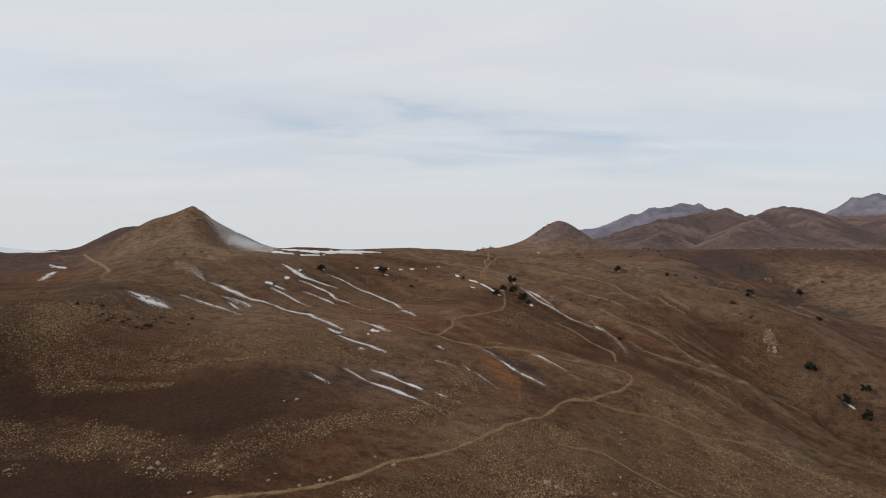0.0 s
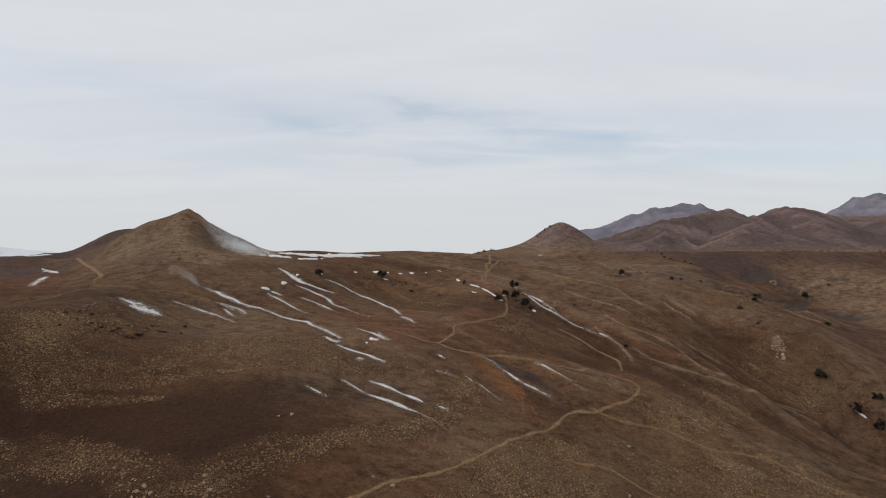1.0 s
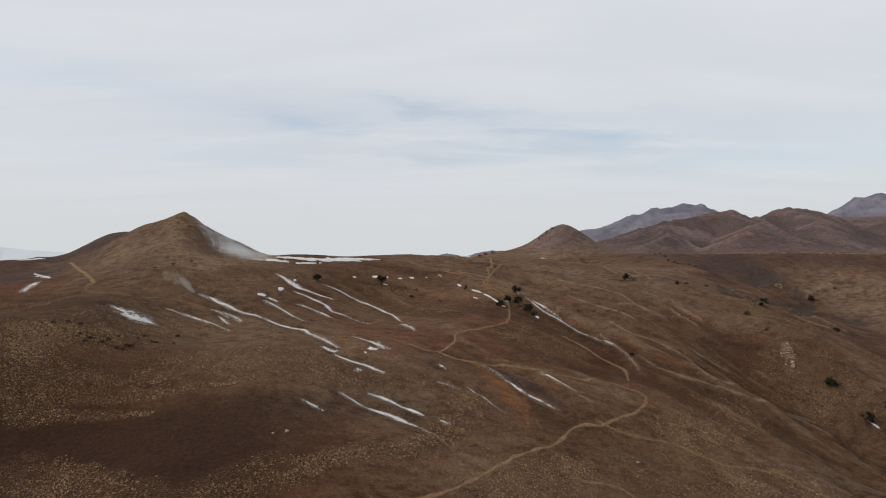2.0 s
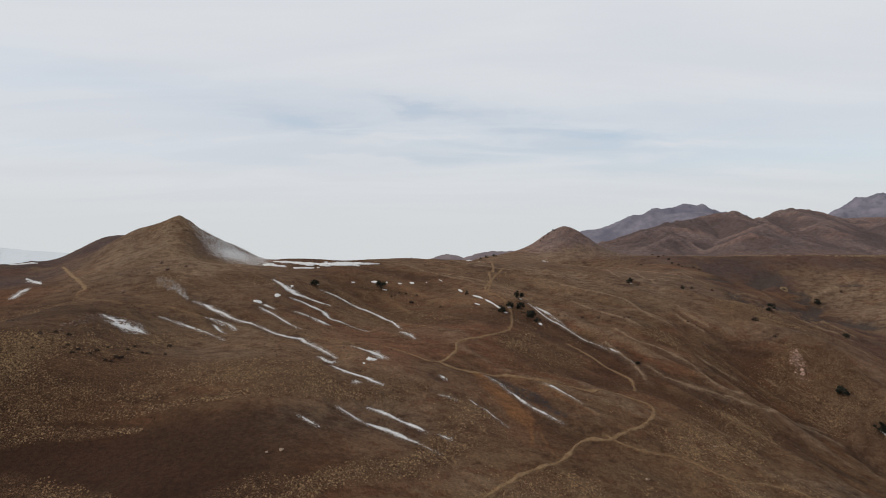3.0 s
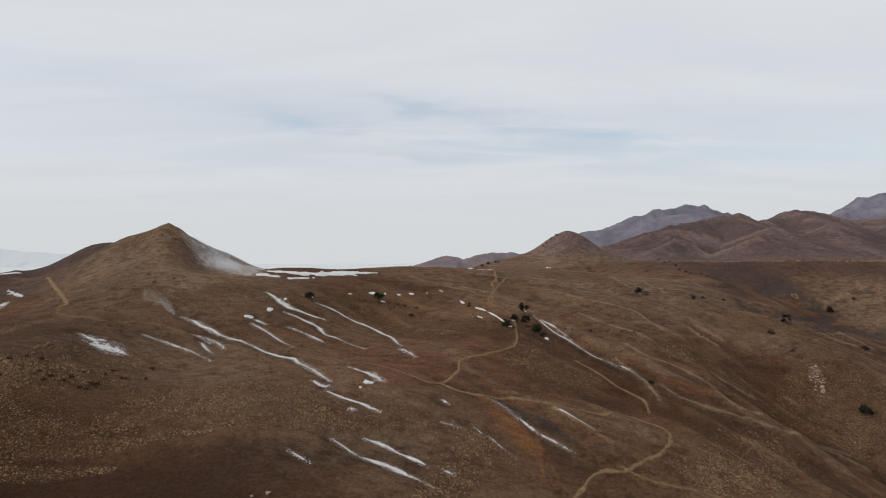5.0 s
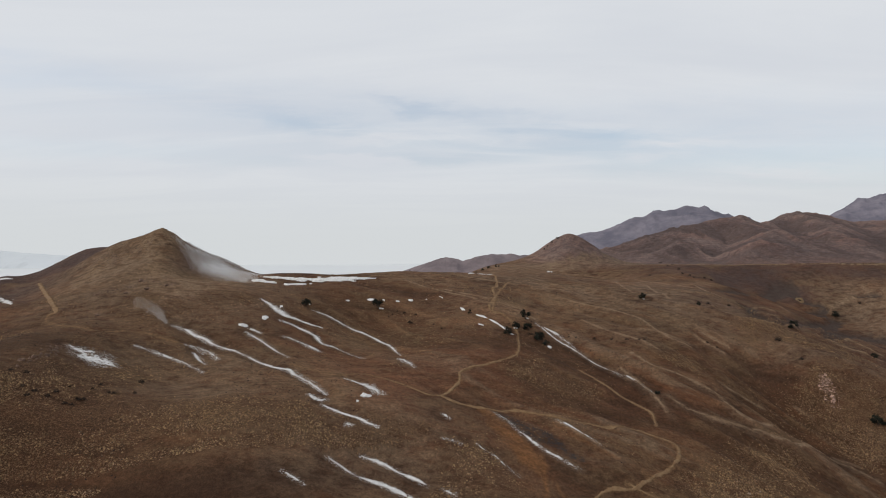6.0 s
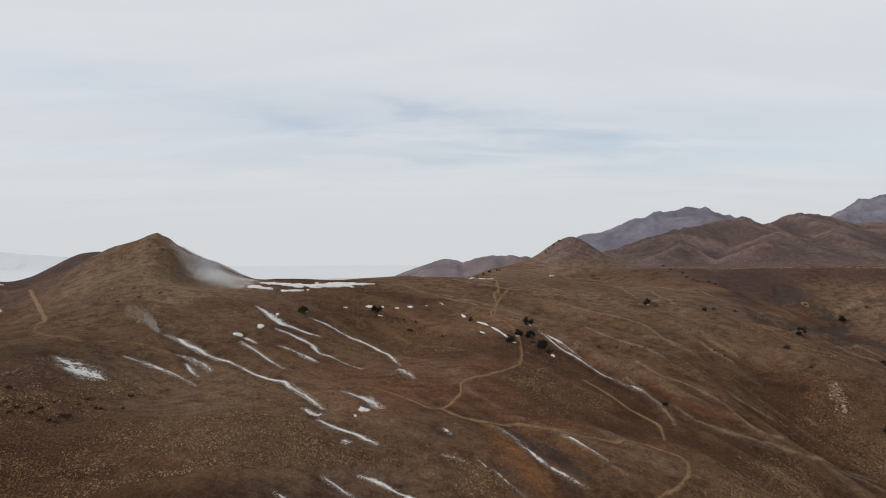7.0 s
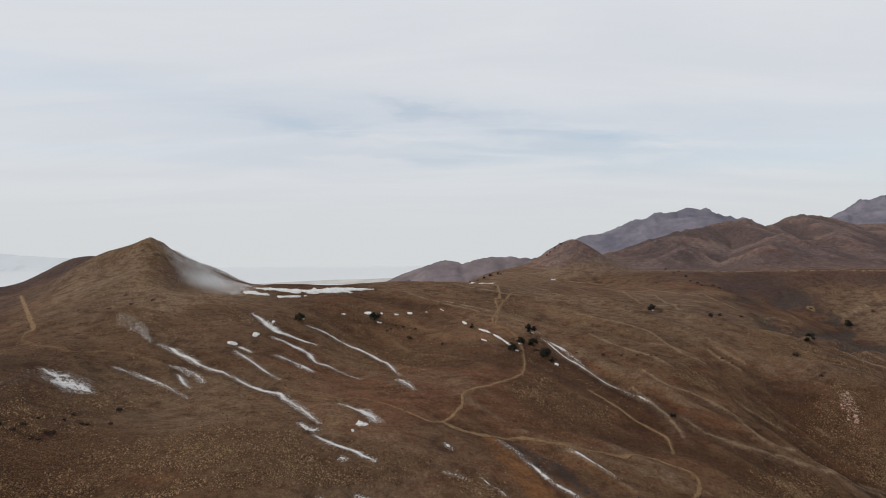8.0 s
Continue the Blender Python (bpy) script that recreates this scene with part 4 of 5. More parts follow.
def build_ground():
    xs = sheet_lines(-4600, 4600, -330, 330, 1.1, (1.06, 1.014))
    ys = sheet_lines(-3000, 1700, 135, 470, 1.1, (1.06, 1.014))
    me, co = grid_mesh("ground", xs, ys, ground)
    x, y = co[:, 0], co[:, 1]
    n1, n2 = fractal(x, y, 60, 4), fractal(x + 400, y, 25, 4)
    stony = by_lines(x, y, STONE_BANDS, 0.7)
    track = by_lines(x, y, TRACKS, 0.8, 1.0)
    scar = np.maximum(by_lines(x, y, [SCAR], 0.9), 0.6 * by_lines(x, y, SCAR_SIDE, 1.0))
    rib = ribs(x, y)
    crest = np.maximum(by_lines(x, y, PALE_LINES, 1.7, 0.9), 0.7 * by_lines(x, y, FINE_LINES, 2.6, 0.6)) * (0.8 + 0.4 * n2)
    # the rib term paints crests paler, as if lit
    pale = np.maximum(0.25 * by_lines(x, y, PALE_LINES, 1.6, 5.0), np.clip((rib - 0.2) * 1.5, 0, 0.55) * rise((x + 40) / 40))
    pale = np.maximum(pale, (0.5 + 0.3 * n2) * by_lines(x, y, [s for s in SNOW_SOLID + SNOW_BROKEN if s[0][1] > 225], 2.2, 2.2))
    pale = np.maximum(pale, (0.5 + 0.3 * n2) * rise((y - 408) / 15) * rise((x - 5) / 20) * rise((640 - y) / 30) * rise((225 + 0.25 * (600 - y) - x) / 14))
    pale = np.maximum(pale, 0.9 * by_lines(x, y, [[(36, 622, 8), (70, 648, 12), (110, 672, 14), (180, 692, 10), (262, 694, 6)]], 1.2))
    pale = np.maximum(pale, 0.12 * np.exp(-(((x - 212) / 34) ** 2 + ((y - 362) / 36) ** 2)))
    pale = np.maximum(pale, 0.55 * np.exp(-(((x + 28) / 46) ** 2 + ((y - 262) / 34) ** 2)))
    pale = np.maximum(pale, 0.95 * by_lines(x, y, [[(176, 704, 5), (235, 716, 9), (300, 722, 5)]], 1.5))
    pale = np.maximum(pale, 0.9 * np.exp(-(((x - 110 + 0.5 * (y - 675)) / 38) ** 2 + ((y - 676) / 10) ** 2)))
    pale = np.maximum(pale, (0.75 + 0.2 * n2) * rise((x - 352) / 6) * rise((648 - y - 0.12 * (x - 380)) / 6))
    red = np.exp(-0.5 * (((x + 5) / 75) ** 2 + ((y - 345) / 60) ** 2)) * 0.9 + 0.35 * np.clip(n2, 0, 1)
    # 0.3 * rib lightens the crests by colour as well
    grass = np.clip(0.25 + 0.55 * n1 + 0.25 * n2 + 0.3 * rib + 0.1 * stony + 0.5 * rise((y - 405) / 20) * rise((x + 30) / 30) * rise((250 - x) / 15), 0, 1)
    hill = np.clip(rise((y - 705) / 12) * rise((x - 190) / 25) + np.exp(-(((x - 142) / 52) ** 4 + ((y - 723) / 45) ** 4)), 0, 1)
    # mask for painted shade between the far hills' ridges
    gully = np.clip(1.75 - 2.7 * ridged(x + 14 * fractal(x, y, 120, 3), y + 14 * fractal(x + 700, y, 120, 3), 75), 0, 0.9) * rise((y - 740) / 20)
    low = 213 + 0.33 * (x + 132) + 3 * n1
    # painted shade in rib hollows and along one side of snow runnels; dark soil elsewhere
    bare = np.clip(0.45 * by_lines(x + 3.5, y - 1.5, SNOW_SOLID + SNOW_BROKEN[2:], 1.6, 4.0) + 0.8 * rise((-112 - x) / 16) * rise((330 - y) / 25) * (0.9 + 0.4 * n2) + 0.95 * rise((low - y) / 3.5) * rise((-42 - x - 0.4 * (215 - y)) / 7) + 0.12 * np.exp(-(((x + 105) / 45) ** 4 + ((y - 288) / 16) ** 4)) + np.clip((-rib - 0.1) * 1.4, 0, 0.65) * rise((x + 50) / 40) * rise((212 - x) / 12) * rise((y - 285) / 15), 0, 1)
    draw = by_lines(x, y, SCRUB_DRAWS, 1.0)
    heath_and_shade = np.exp(-((x - 380) / 170) ** 4) * np.exp(-((y - 638) / 34) ** 4) * (0.85 + 0.25 * n2)
    # the cone's sunlit left face, lightened by colour
    cone_lit_face = peak(x, y, -215, 450, 60, 40, 40, 40, 1.0, 0.7)
    grass = np.clip(grass + 0.35 * np.exp(-(((x + 65) / 105) ** 4 + ((y - 345) / 65) ** 4)), 0, 1)
    grass = np.clip(grass + 0.6 * cone_lit_face + 0.5 * np.exp(-0.5 * (((x - 130) / 60) ** 2 + ((y - 668) / 14) ** 2)), 0, 1)
    # more painted light on the cone's left face
    pale = np.maximum(pale, 0.9 * peak(x, y, -232, 455, 70, 34, 45, 45, 1.0, 0.4))
    pale = np.maximum(pale, (0.62 + 0.2 * n2) * np.exp(-(((x + 160) / 68) ** 4 + ((y - 405) / 58) ** 4)))
    # painted light on the near left of the cone
    pale = np.maximum(pale, (0.85 + 0.15 * n2) * np.exp(-(((x + 208) / 34) ** 4 + ((y - 432) / 34) ** 4)))
    pale = np.maximum(pale, (0.45 + 0.2 * n2) * np.exp(-(((x + 105) / 48) ** 4 + ((y - 302) / 34) ** 4)))
    # lightens by colour a slope that faces away from the sun
    pale = np.maximum(pale, (0.42 + 0.2 * n2) * np.exp(-(((x - 238) / 34) ** 4 + ((y - 362) / 44) ** 4)))
    olive = np.zeros_like(x)
    for cx, cy, a, b in GRASSY:
        olive = np.maximum(olive, np.exp(-(((x - cx) / a) ** 2 + ((y - cy) / b) ** 2) * (1 + 0.5 * n2)) * (0.8 + 0.4 * n2))
    heath_and_shade = np.maximum(heath_and_shade, 0.95 * rise((-262 - x + 0.5 * (y - 520)) / 8) * rise((y - 445) / 10) * rise((-230 - x) / 8))
    heath_and_shade = np.maximum(heath_and_shade, 0.4 * rise((x - 165) / 15) * rise((y - 385) / 12) * rise((560 - y) / 20))
    heath_and_shade = np.maximum(heath_and_shade, 0.95 * rise((y - 476 + 0.2 * (x + 260)) / 5) * rise((-222 - x) / 6))
    heath_and_shade = np.maximum(heath_and_shade, 0.8 * np.exp(-(((x + 305) / 62) ** 4 + ((y - 428) / 44) ** 4)) * (0.8 + 0.4 * n1))
    # the cone's right face darkened by colour, as its shaded side
    heath_and_shade = np.maximum(heath_and_shade, 0.75 * peak(x, y, -165, 438, 20, 30, 26, 34, 1.0, 0.6))
    olive = np.maximum(olive, 0.6 * np.exp(-(((x + 38) / 62) ** 4 + ((y - 396) / 40) ** 4)) * (0.8 + 0.5 * n2))
    olive = np.maximum(olive, 0.75 * np.exp(-(((x + 122) / 58) ** 4 + ((y - 338) / 46) ** 4)) * (0.8 + 0.4 * n1))
    olive = np.maximum(olive, 0.85 * np.exp(-(((x + 178) / 72) ** 4 + ((y - 412) / 52) ** 4)) * (0.8 + 0.4 * n1))
    olive = np.maximum(olive, (0.6 + 0.3 * n2) * np.exp(-(((x - 120) / 95) ** 4 + ((y - 252) / 62) ** 4)))
    olive = olive * (1 - 0.2 * rise((x - 95) / 12) * rise((385 - y) / 10))
    bare = np.clip(bare + 0.05 * rise((x - 95) / 12) * rise((385 - y) / 10), 0, 1)
    heath_and_shade = heath_and_shade * (1 - 0.85 * rise((x - 352) / 6) * rise((648 - y - 0.12 * (x - 380)) / 6))
    olive, pale, grass = olive * (1 - heath_and_shade), pale * (1 - heath_and_shade), grass * (1 - heath_and_shade)
    # thin snow on the shaded flank of the cone and in speckled patches
    flank = 0.62 * by_lines(x, y, [[(-192, 461, 3), (-184, 462, 10), (-173, 463, 19), (-160, 463, 27), (-147, 461, 26)]], 1.3)
    flank = np.maximum(flank, np.exp(-0.5 * (((x + 153) / 14) ** 2 + ((y - 456) / 13) ** 2)) * 0.95)
    flank = np.maximum(flank, 0.75 * by_lines(x, y, [[(-180, 488, 14), (-167, 506, 16), (-153, 514, 12)]], 1.2))
    flank = flank * rise((x + 186 - 0.45 * np.clip(462 - y, -20, 60)) / 4) * (0.85 + 0.35 * n2)
    dust = by_lines(x, y, SNOW_DUST, 1.5) * (0.22 + 0.2 * n2)
    dust = np.maximum(dust, by_lines(x, y, [s for s in SNOW_SOLID + SNOW_BROKEN if max(p[2] for p in s) < 5], 2.6) * (0.4 - 0.1 * rise((x - 5) / 4)))
    for key, values in (("track", track), ("scar", scar), ("pale", np.clip(pale, 0, 1)), ("red", np.clip(red, 0, 1)), ("grass", grass), ("stony", stony), ("gully", gully), ("bare", bare), ("crest", crest), ("olive", np.clip(olive, 0, 1)), ("draw", draw), ("hill", hill), ("heath_and_shade", heath_and_shade),
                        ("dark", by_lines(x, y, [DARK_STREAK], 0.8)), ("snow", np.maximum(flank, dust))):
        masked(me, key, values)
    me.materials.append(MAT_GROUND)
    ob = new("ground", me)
    return tagged(ob, "brown winter hillside of dry grass and stony red soil", "ground", kind="structure")


def strip(name, line, mat, lift, cell=0.6, cover=1.0, ragged=0.55, dome=0.0):
    """A thin sheet that lies on the ground along a line, with an uneven edge and holes where cover is low."""
    pts = smooth_line(line, cell)
    s = np.concatenate([[0], np.cumsum(np.hypot(*np.diff(pts[:, :2], axis=0).T))])
    wmax = max(pts[:, 2].max(), cell * 2)
    half = int(math.ceil(wmax * 0.75 / cell)) + 1
    tang = np.gradient(pts[:, :2], axis=0)
    tang /= np.maximum(np.hypot(tang[:, 0], tang[:, 1]), 1e-6)[:, None]
    us = np.arange(-half, half + 1) * cell
    X = pts[:, 0][:, None] - tang[:, 1][:, None] * us[None]
    Y = pts[:, 1][:, None] + tang[:, 0][:, None] * us[None]
    wd = np.maximum(pts[:, 2][:, None] * 0.5, cell * 0.5)
    ends = np.minimum(np.minimum(s, s[-1] - s) / np.maximum(pts[:, 2] * 0.5, cell), 1)[:, None]
    edge = np.abs(us)[None] / wd + ragged * fractal(X, Y, 4.0, 3) + 0.35 * ragged * fractal(X, Y, 1.3, 2)
    inside = (edge < 0.35 + 0.65 * ends) & (fractal(X + 50, Y, 1.5, 3, 0.75) < (cover * 2 - 1) * 0.9 + 0.12)
    if cover >= 1:
        inside = edge < 0.35 + 0.65 * ends
    body = np.clip(1 - edge, 0, 1)
    Z = ground(X.ravel(), Y.ravel()).reshape(X.shape) + lift + dome * body
    n, k = X.shape
    idx = np.arange(n * k).reshape(n, k)
    keep = inside[:-1, :-1] & inside[1:, :-1] & inside[:-1, 1:] & inside[1:, 1:]
    q = np.stack([idx[:-1, :-1], idx[1:, :-1], idx[1:, 1:], idx[:-1, 1:]], -1)[keep]
    if not len(q):
        keep[n // 2 - 1:n // 2 + 1, half - 1:half + 1] = True
        q = np.stack([idx[:-1, :-1], idx[1:, :-1], idx[1:, 1:], idx[:-1, 1:]], -1)[keep]
    q = q[:, ::-1]
    used = np.unique(q)
    back = np.full(n * k, -1)
    back[used] = np.arange(len(used))
    top = np.stack([X.ravel(), Y.ravel(), Z.ravel()], 1)[used]
    q = back[q]
    # rim: every free edge gets a skirt down into the ground
    e = np.concatenate([q[:, [0, 1]], q[:, [1, 2]], q[:, [2, 3]], q[:, [3, 0]]])
    code, rev = e[:, 0] * 10000019 + e[:, 1], e[:, 1] * 10000019 + e[:, 0]
    rim = e[~np.isin(code, rev)]
    low = top.copy()
    low[:, 2] -= lift + dome + 0.35
    m = len(top)
    skirt = np.stack([rim[:, 1], rim[:, 0], rim[:, 0] + m, rim[:, 1] + m], 1)
    me = raw_mesh(name, np.concatenate([top, low]), np.concatenate([q, skirt]), True)
    masked(me, "depth", np.full(len(me.vertices), 1.6))
    me.materials.append(mat)
    return new(name, me)


def smooth_line(line, step):
    """Points a step apart on a smooth curve through the given ones."""
    p = np.array([(*q, 1.0) if len(q) < 3 else q for q in line], float)
    if len(p) == 2:
        p = np.array([p[0], (p[0] + p[1]) / 2, p[1]])
    ext = np.concatenate([[2 * p[0] - p[1]], p, [2 * p[-1] - p[-2]]])
    out = []
    for i in range(1, len(ext) - 2):
        a, b, c, d = ext[i - 1], ext[i], ext[i + 1], ext[i + 2]
        n = max(2, int(np.hypot(*(c - b)[:2]) / step))
        t = (np.arange(n) / n)[:, None]
        out.append(0.5 * (2 * b + (c - a) * t + (2 * a - 5 * b + 4 * c - d) * t ** 2 + (3 * b - a - 3 * c + d) * t ** 3))
    out = np.concatenate(out + [p[-1:]])
    out[:, 2] = np.maximum(out[:, 2], 0.3)
    return out


build_ground()

# ---- lake and distance ----
lake_me = raw_mesh("lake", [(-6000, 500, SHORE), (6000, 500, SHORE), (6000, 4990, SHORE), (-6000, 4990, SHORE)], [(0, 1, 2, 3)])
lake_me.materials.append(MAT_WATER)
tagged(new("water", lake_me), "pale flat salt lake under a white sky", "water", kind="structure")


def mountain(name, tops, foot, mat, size, rough, label, step=9, category="mountain"):
    """A far range: a broken crest through its tops, with spurs that fall away on both sides."""
    xs = [t[0] for t in tops]
    ys = [t[1] for t in tops]
    reach = max(t[2] - foot for t in tops) * 2.3 + 60
    gx = np.arange(min(xs) - reach, max(xs) + reach, step)
    gy = np.arange(min(ys) - reach, max(ys) + reach, step)

    def height(x, y):
        best = np.full(x.shape, foot - 30.0)
        for a, b in zip(tops, tops[1:]):
            dx, dy = b[0] - a[0], b[1] - a[1]
            k = np.clip(((x - a[0]) * dx + (y - a[1]) * dy) / (dx * dx + dy * dy), 0, 1)
            d = np.hypot(x - a[0] - k * dx, y - a[1] - k * dy)
            crest = a[2] + (b[2] - a[2]) * k
            high = crest - foot
            best = np.maximum(best, foot + high * np.clip(1 - d / (2.0 * high + 50), -0.3, 1) ** 1.0)
        r = ridged(x, y, size) - 0.56
        body = np.clip((best - foot) / 60, 0, 1)
        return best + rough * r * body + 0.22 * rough * body * fractal(x, y, 60, 4, 0.6)

    me, co = grid_mesh(name, gx, gy, height)
    me.materials.append(mat)
    return tagged(new(name, me), label, category, "far mountains", "structure")


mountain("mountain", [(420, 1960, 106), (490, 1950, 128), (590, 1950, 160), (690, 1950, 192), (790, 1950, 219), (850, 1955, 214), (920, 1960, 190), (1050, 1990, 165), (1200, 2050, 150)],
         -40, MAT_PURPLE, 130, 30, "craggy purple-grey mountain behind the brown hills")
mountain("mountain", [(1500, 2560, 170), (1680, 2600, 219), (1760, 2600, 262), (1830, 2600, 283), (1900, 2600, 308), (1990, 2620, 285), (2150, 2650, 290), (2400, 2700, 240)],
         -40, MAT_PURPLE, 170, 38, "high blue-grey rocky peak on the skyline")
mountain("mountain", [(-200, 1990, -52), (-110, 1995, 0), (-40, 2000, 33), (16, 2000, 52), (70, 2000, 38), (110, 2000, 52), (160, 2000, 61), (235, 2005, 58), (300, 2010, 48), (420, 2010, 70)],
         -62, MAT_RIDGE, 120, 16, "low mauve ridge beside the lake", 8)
mountain("shore", [(-760, 2600, -58), (-500, 2600, -46), (-200, 2580, -38), (0, 2560, -34), (200, 2550, -36)], -64, MAT_SHORE, 160, 3, "long pale flat shore across the water", 16, "shore")
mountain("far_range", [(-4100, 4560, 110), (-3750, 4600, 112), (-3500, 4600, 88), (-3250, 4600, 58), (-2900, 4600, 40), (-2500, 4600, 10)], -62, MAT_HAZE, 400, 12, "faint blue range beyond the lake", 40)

# ---- tracks ----
for line, wide, label in TRACK_LABELS:
    tagged(strip("track", [(*p, wide) for p in line], MAT_TRACK, 0.2, 0.3, 1.0, 0.5), label, "track", "trodden tracks", "structure")

# ---- straw-coloured grass along the small crests and runnels ----
def tapered(line, wide):
    return [(p[0], p[1], wide * (0.45 if k in (0, len(line) - 1) else 1.0)) for k, p in enumerate(line)]


for line in PALE_LINES_A[:5] + PALE_LINES_B + PALE_LINES_C[:1]:
    tagged(strip("grass_line", tapered(line, 0.6), MAT_STRAW, 0.16, 0.25, 0.85, 0.6, 0.05), "thin line of pale straw grass along a low crest", "grass", "pale grass lines", "structure")
tagged(strip("grass_line", [(*p, 3.0) for p in PALE_LINES_C[1]], MAT_STRAW, 0.5, 1.2, 0.9, 0.9, 0.2), "pale grassy brink of the high bench", "grass", "pale grass lines", "structure")
for line in FINE_LINES:
    tagged(strip("grass_line", tapered(line, 0.55), MAT_STRAW, 0.12, 0.25, 0.75, 0.7, 0.05), "faint line of pale straw grass in a runnel", "grass", "pale grass lines", "structure")

# ---- snow ----
def snow_sheet(name, line, lift, cell, solid, dome=0.0):
    """Thin old snow along a line: whole in the middle, breaking up among the grass towards its edges and ends."""
    pts = smooth_line(line, cell)
    s = np.concatenate([[0], np.cumsum(np.hypot(*np.diff(pts[:, :2], axis=0).T))])
    tang = np.gradient(pts[:, :2], axis=0)
    tang /= np.maximum(np.hypot(tang[:, 0], tang[:, 1]), 1e-6)[:, None]
    half = int(math.ceil(max(pts[:, 2].max(), cell * 2) * 0.95 / cell)) + 1
    us = np.arange(-half, half + 1) * cell
    X = pts[:, 0][:, None] - tang[:, 1][:, None] * us[None]
    Y = pts[:, 1][:, None] + tang[:, 0][:, None] * us[None]
    ends = np.clip(np.minimum(s, s[-1] - s) / max(0.22 * s[-1], 1.0), 0.02, 1) ** 0.6
    swing = np.clip(1 + 0.75 * np.minimum(1, 3 / pts[:, 2][:, None]) * fractal(X, Y, 8.0, 3), 0.25, 2)
    e = np.abs(us[None] + 0.35 * np.minimum(pts[:, 2][:, None], 3.0) * fractal(X, Y, 6.0, 2)) / np.maximum(pts[:, 2][:, None] * 0.68 * ends[:, None] * swing, cell * 0.6)
    deep = np.clip(1.35 - e, -1, 1)
    inside = (deep + solid - 0.5 > 0.8 * fractal(X + 50, Y, 2.0, 4, 0.8)) & (e < 1.7)
    core = np.argmin(np.abs(us))
    inside[len(s) // 2 - 1:len(s) // 2 + 2, core - 1:core + 2] = True
    Z = ground(X.ravel(), Y.ravel()).reshape(X.shape) + lift + dome * np.clip(deep, 0, 1)
    n, k = X.shape
    idx = np.arange(n * k).reshape(n, k)
    keep = inside[:-1, :-1] & inside[1:, :-1] & inside[:-1, 1:] & inside[1:, 1:]
    q = np.stack([idx[:-1, :-1], idx[1:, :-1], idx[1:, 1:], idx[:-1, 1:]], -1)[keep][:, ::-1]
    used = np.unique(q)
    back = np.full(n * k, -1)
    back[used] = np.arange(len(used))
    top = np.stack([X.ravel(), Y.ravel(), Z.ravel()], 1)[used]
    q = back[q]
    sides = np.concatenate([q[:, [0, 1]], q[:, [1, 2]], q[:, [2, 3]], q[:, [3, 0]]])
    rim = sides[~np.isin(sides[:, 0] * 10000019 + sides[:, 1], sides[:, 1] * 10000019 + sides[:, 0])]
    low = top.copy()
    low[:, 2] -= lift + dome + 0.3
    m = len(top)
    me = raw_mesh(name, np.concatenate([top, low]), np.concatenate([q, np.stack([rim[:, 1], rim[:, 0], rim[:, 0] + m, rim[:, 1] + m], 1)]), True)
    masked(me, "depth", np.tile(np.clip(deep.ravel()[used], 0, 1) + (0.6 if dome else 0), 2))
    me.materials.append(MAT_SNOW)
    return new(name, me)


for line in SNOW_SOLID:
    tagged(snow_sheet("snow_streak", line, 0.17, 0.25, 0.2), "long tapering streak of old white snow lying in a gully", "snow", "snow streaks", "structure")
for line in SNOW_BROKEN:
    tagged(snow_sheet("snow_streak", line, 0.15, 0.25, -0.25), "thin broken streak of old snow among stones", "snow", "snow streaks", "structure")
for line in SNOW_BLOBS:
    tagged(snow_sheet("snow_patch", line, 0.15, 0.3, 0.6, 0.2), "small white patch of old snow on dry grass", "snow", "snow patches", "structure")
for line in SNOW_BANDS:
    tagged(strip("snow_bank", line, MAT_SNOW, 0.3, 0.8, 1.0, 0.6, 0.3), "long white snow bank along the plateau rim", "snow", "snow banks", "structure")



# ---- stones, tufts and brush ----
def part(name, bm, mat, parent, label=""):
    me = bpy.data.meshes.new(name)
    bm.to_mesh(me)
    bm.free()
    me.materials.append(mat)
    ob = new(name, me)
    ob.parent = parent
    if label:
        tagged(ob, label)
    return ob


def lump(seed, rough=0.3, squash=0.7, level=1):
    """A small uneven stone: a faceted ball pushed in and out."""
    bm = bmesh.new()
    bmesh.ops.create_icosphere(bm, subdivisions=level, radius=0.5)
    for v in bm.verts:
        n = noise.noise(v.co * 2.3 + Vector((seed * 3.7, seed * 1.9, 0)))
        v.co *= 1 + rough * n
        v.co.z *= squash
    return bm


def scatter(name, mat, base_co, base_faces, x, y, size, seed, label, category, sink=0.3, flat=(0.6, 1.0)):
    """Many small copies of one shape on the ground, joined into one object."""
    rs = np.random.RandomState(seed)
    n, k = len(x), len(base_co)
    turn = rs.rand(n) * 2 * math.pi
    sx, sy, sz = size * rs.uniform(0.75, 1.3, n), size * rs.uniform(0.75, 1.3, n), size * rs.uniform(flat[0], flat[1], n)
    c, s = np.cos(turn), np.sin(turn)
    bx, by, bz = base_co.T
    lx, ly = sx[:, None] * bx[None], sy[:, None] * by[None]
    px = x[:, None] + c[:, None] * lx - s[:, None] * ly
    py = y[:, None] + s[:, None] * lx + c[:, None] * ly
    pz = (ground(x, y) - sink * 0.0)[:, None] + sz[:, None] * (bz[None] - sink * 0.5)
    jig = rs.uniform(-0.12, 0.12, (n, k, 3)) * size[:, None, None]
    co = (np.stack([px, py, pz], -1) + jig).reshape(-1, 3)
    faces = (np.arange(n)[:, None, None] * k + np.asarray(base_faces)[None]).reshape(-1, len(base_faces[0]))
    me = raw_mesh(name, co, faces)
    me.materials.append(mat)
    return tagged(new(name, me), label, category, kind="stuff")


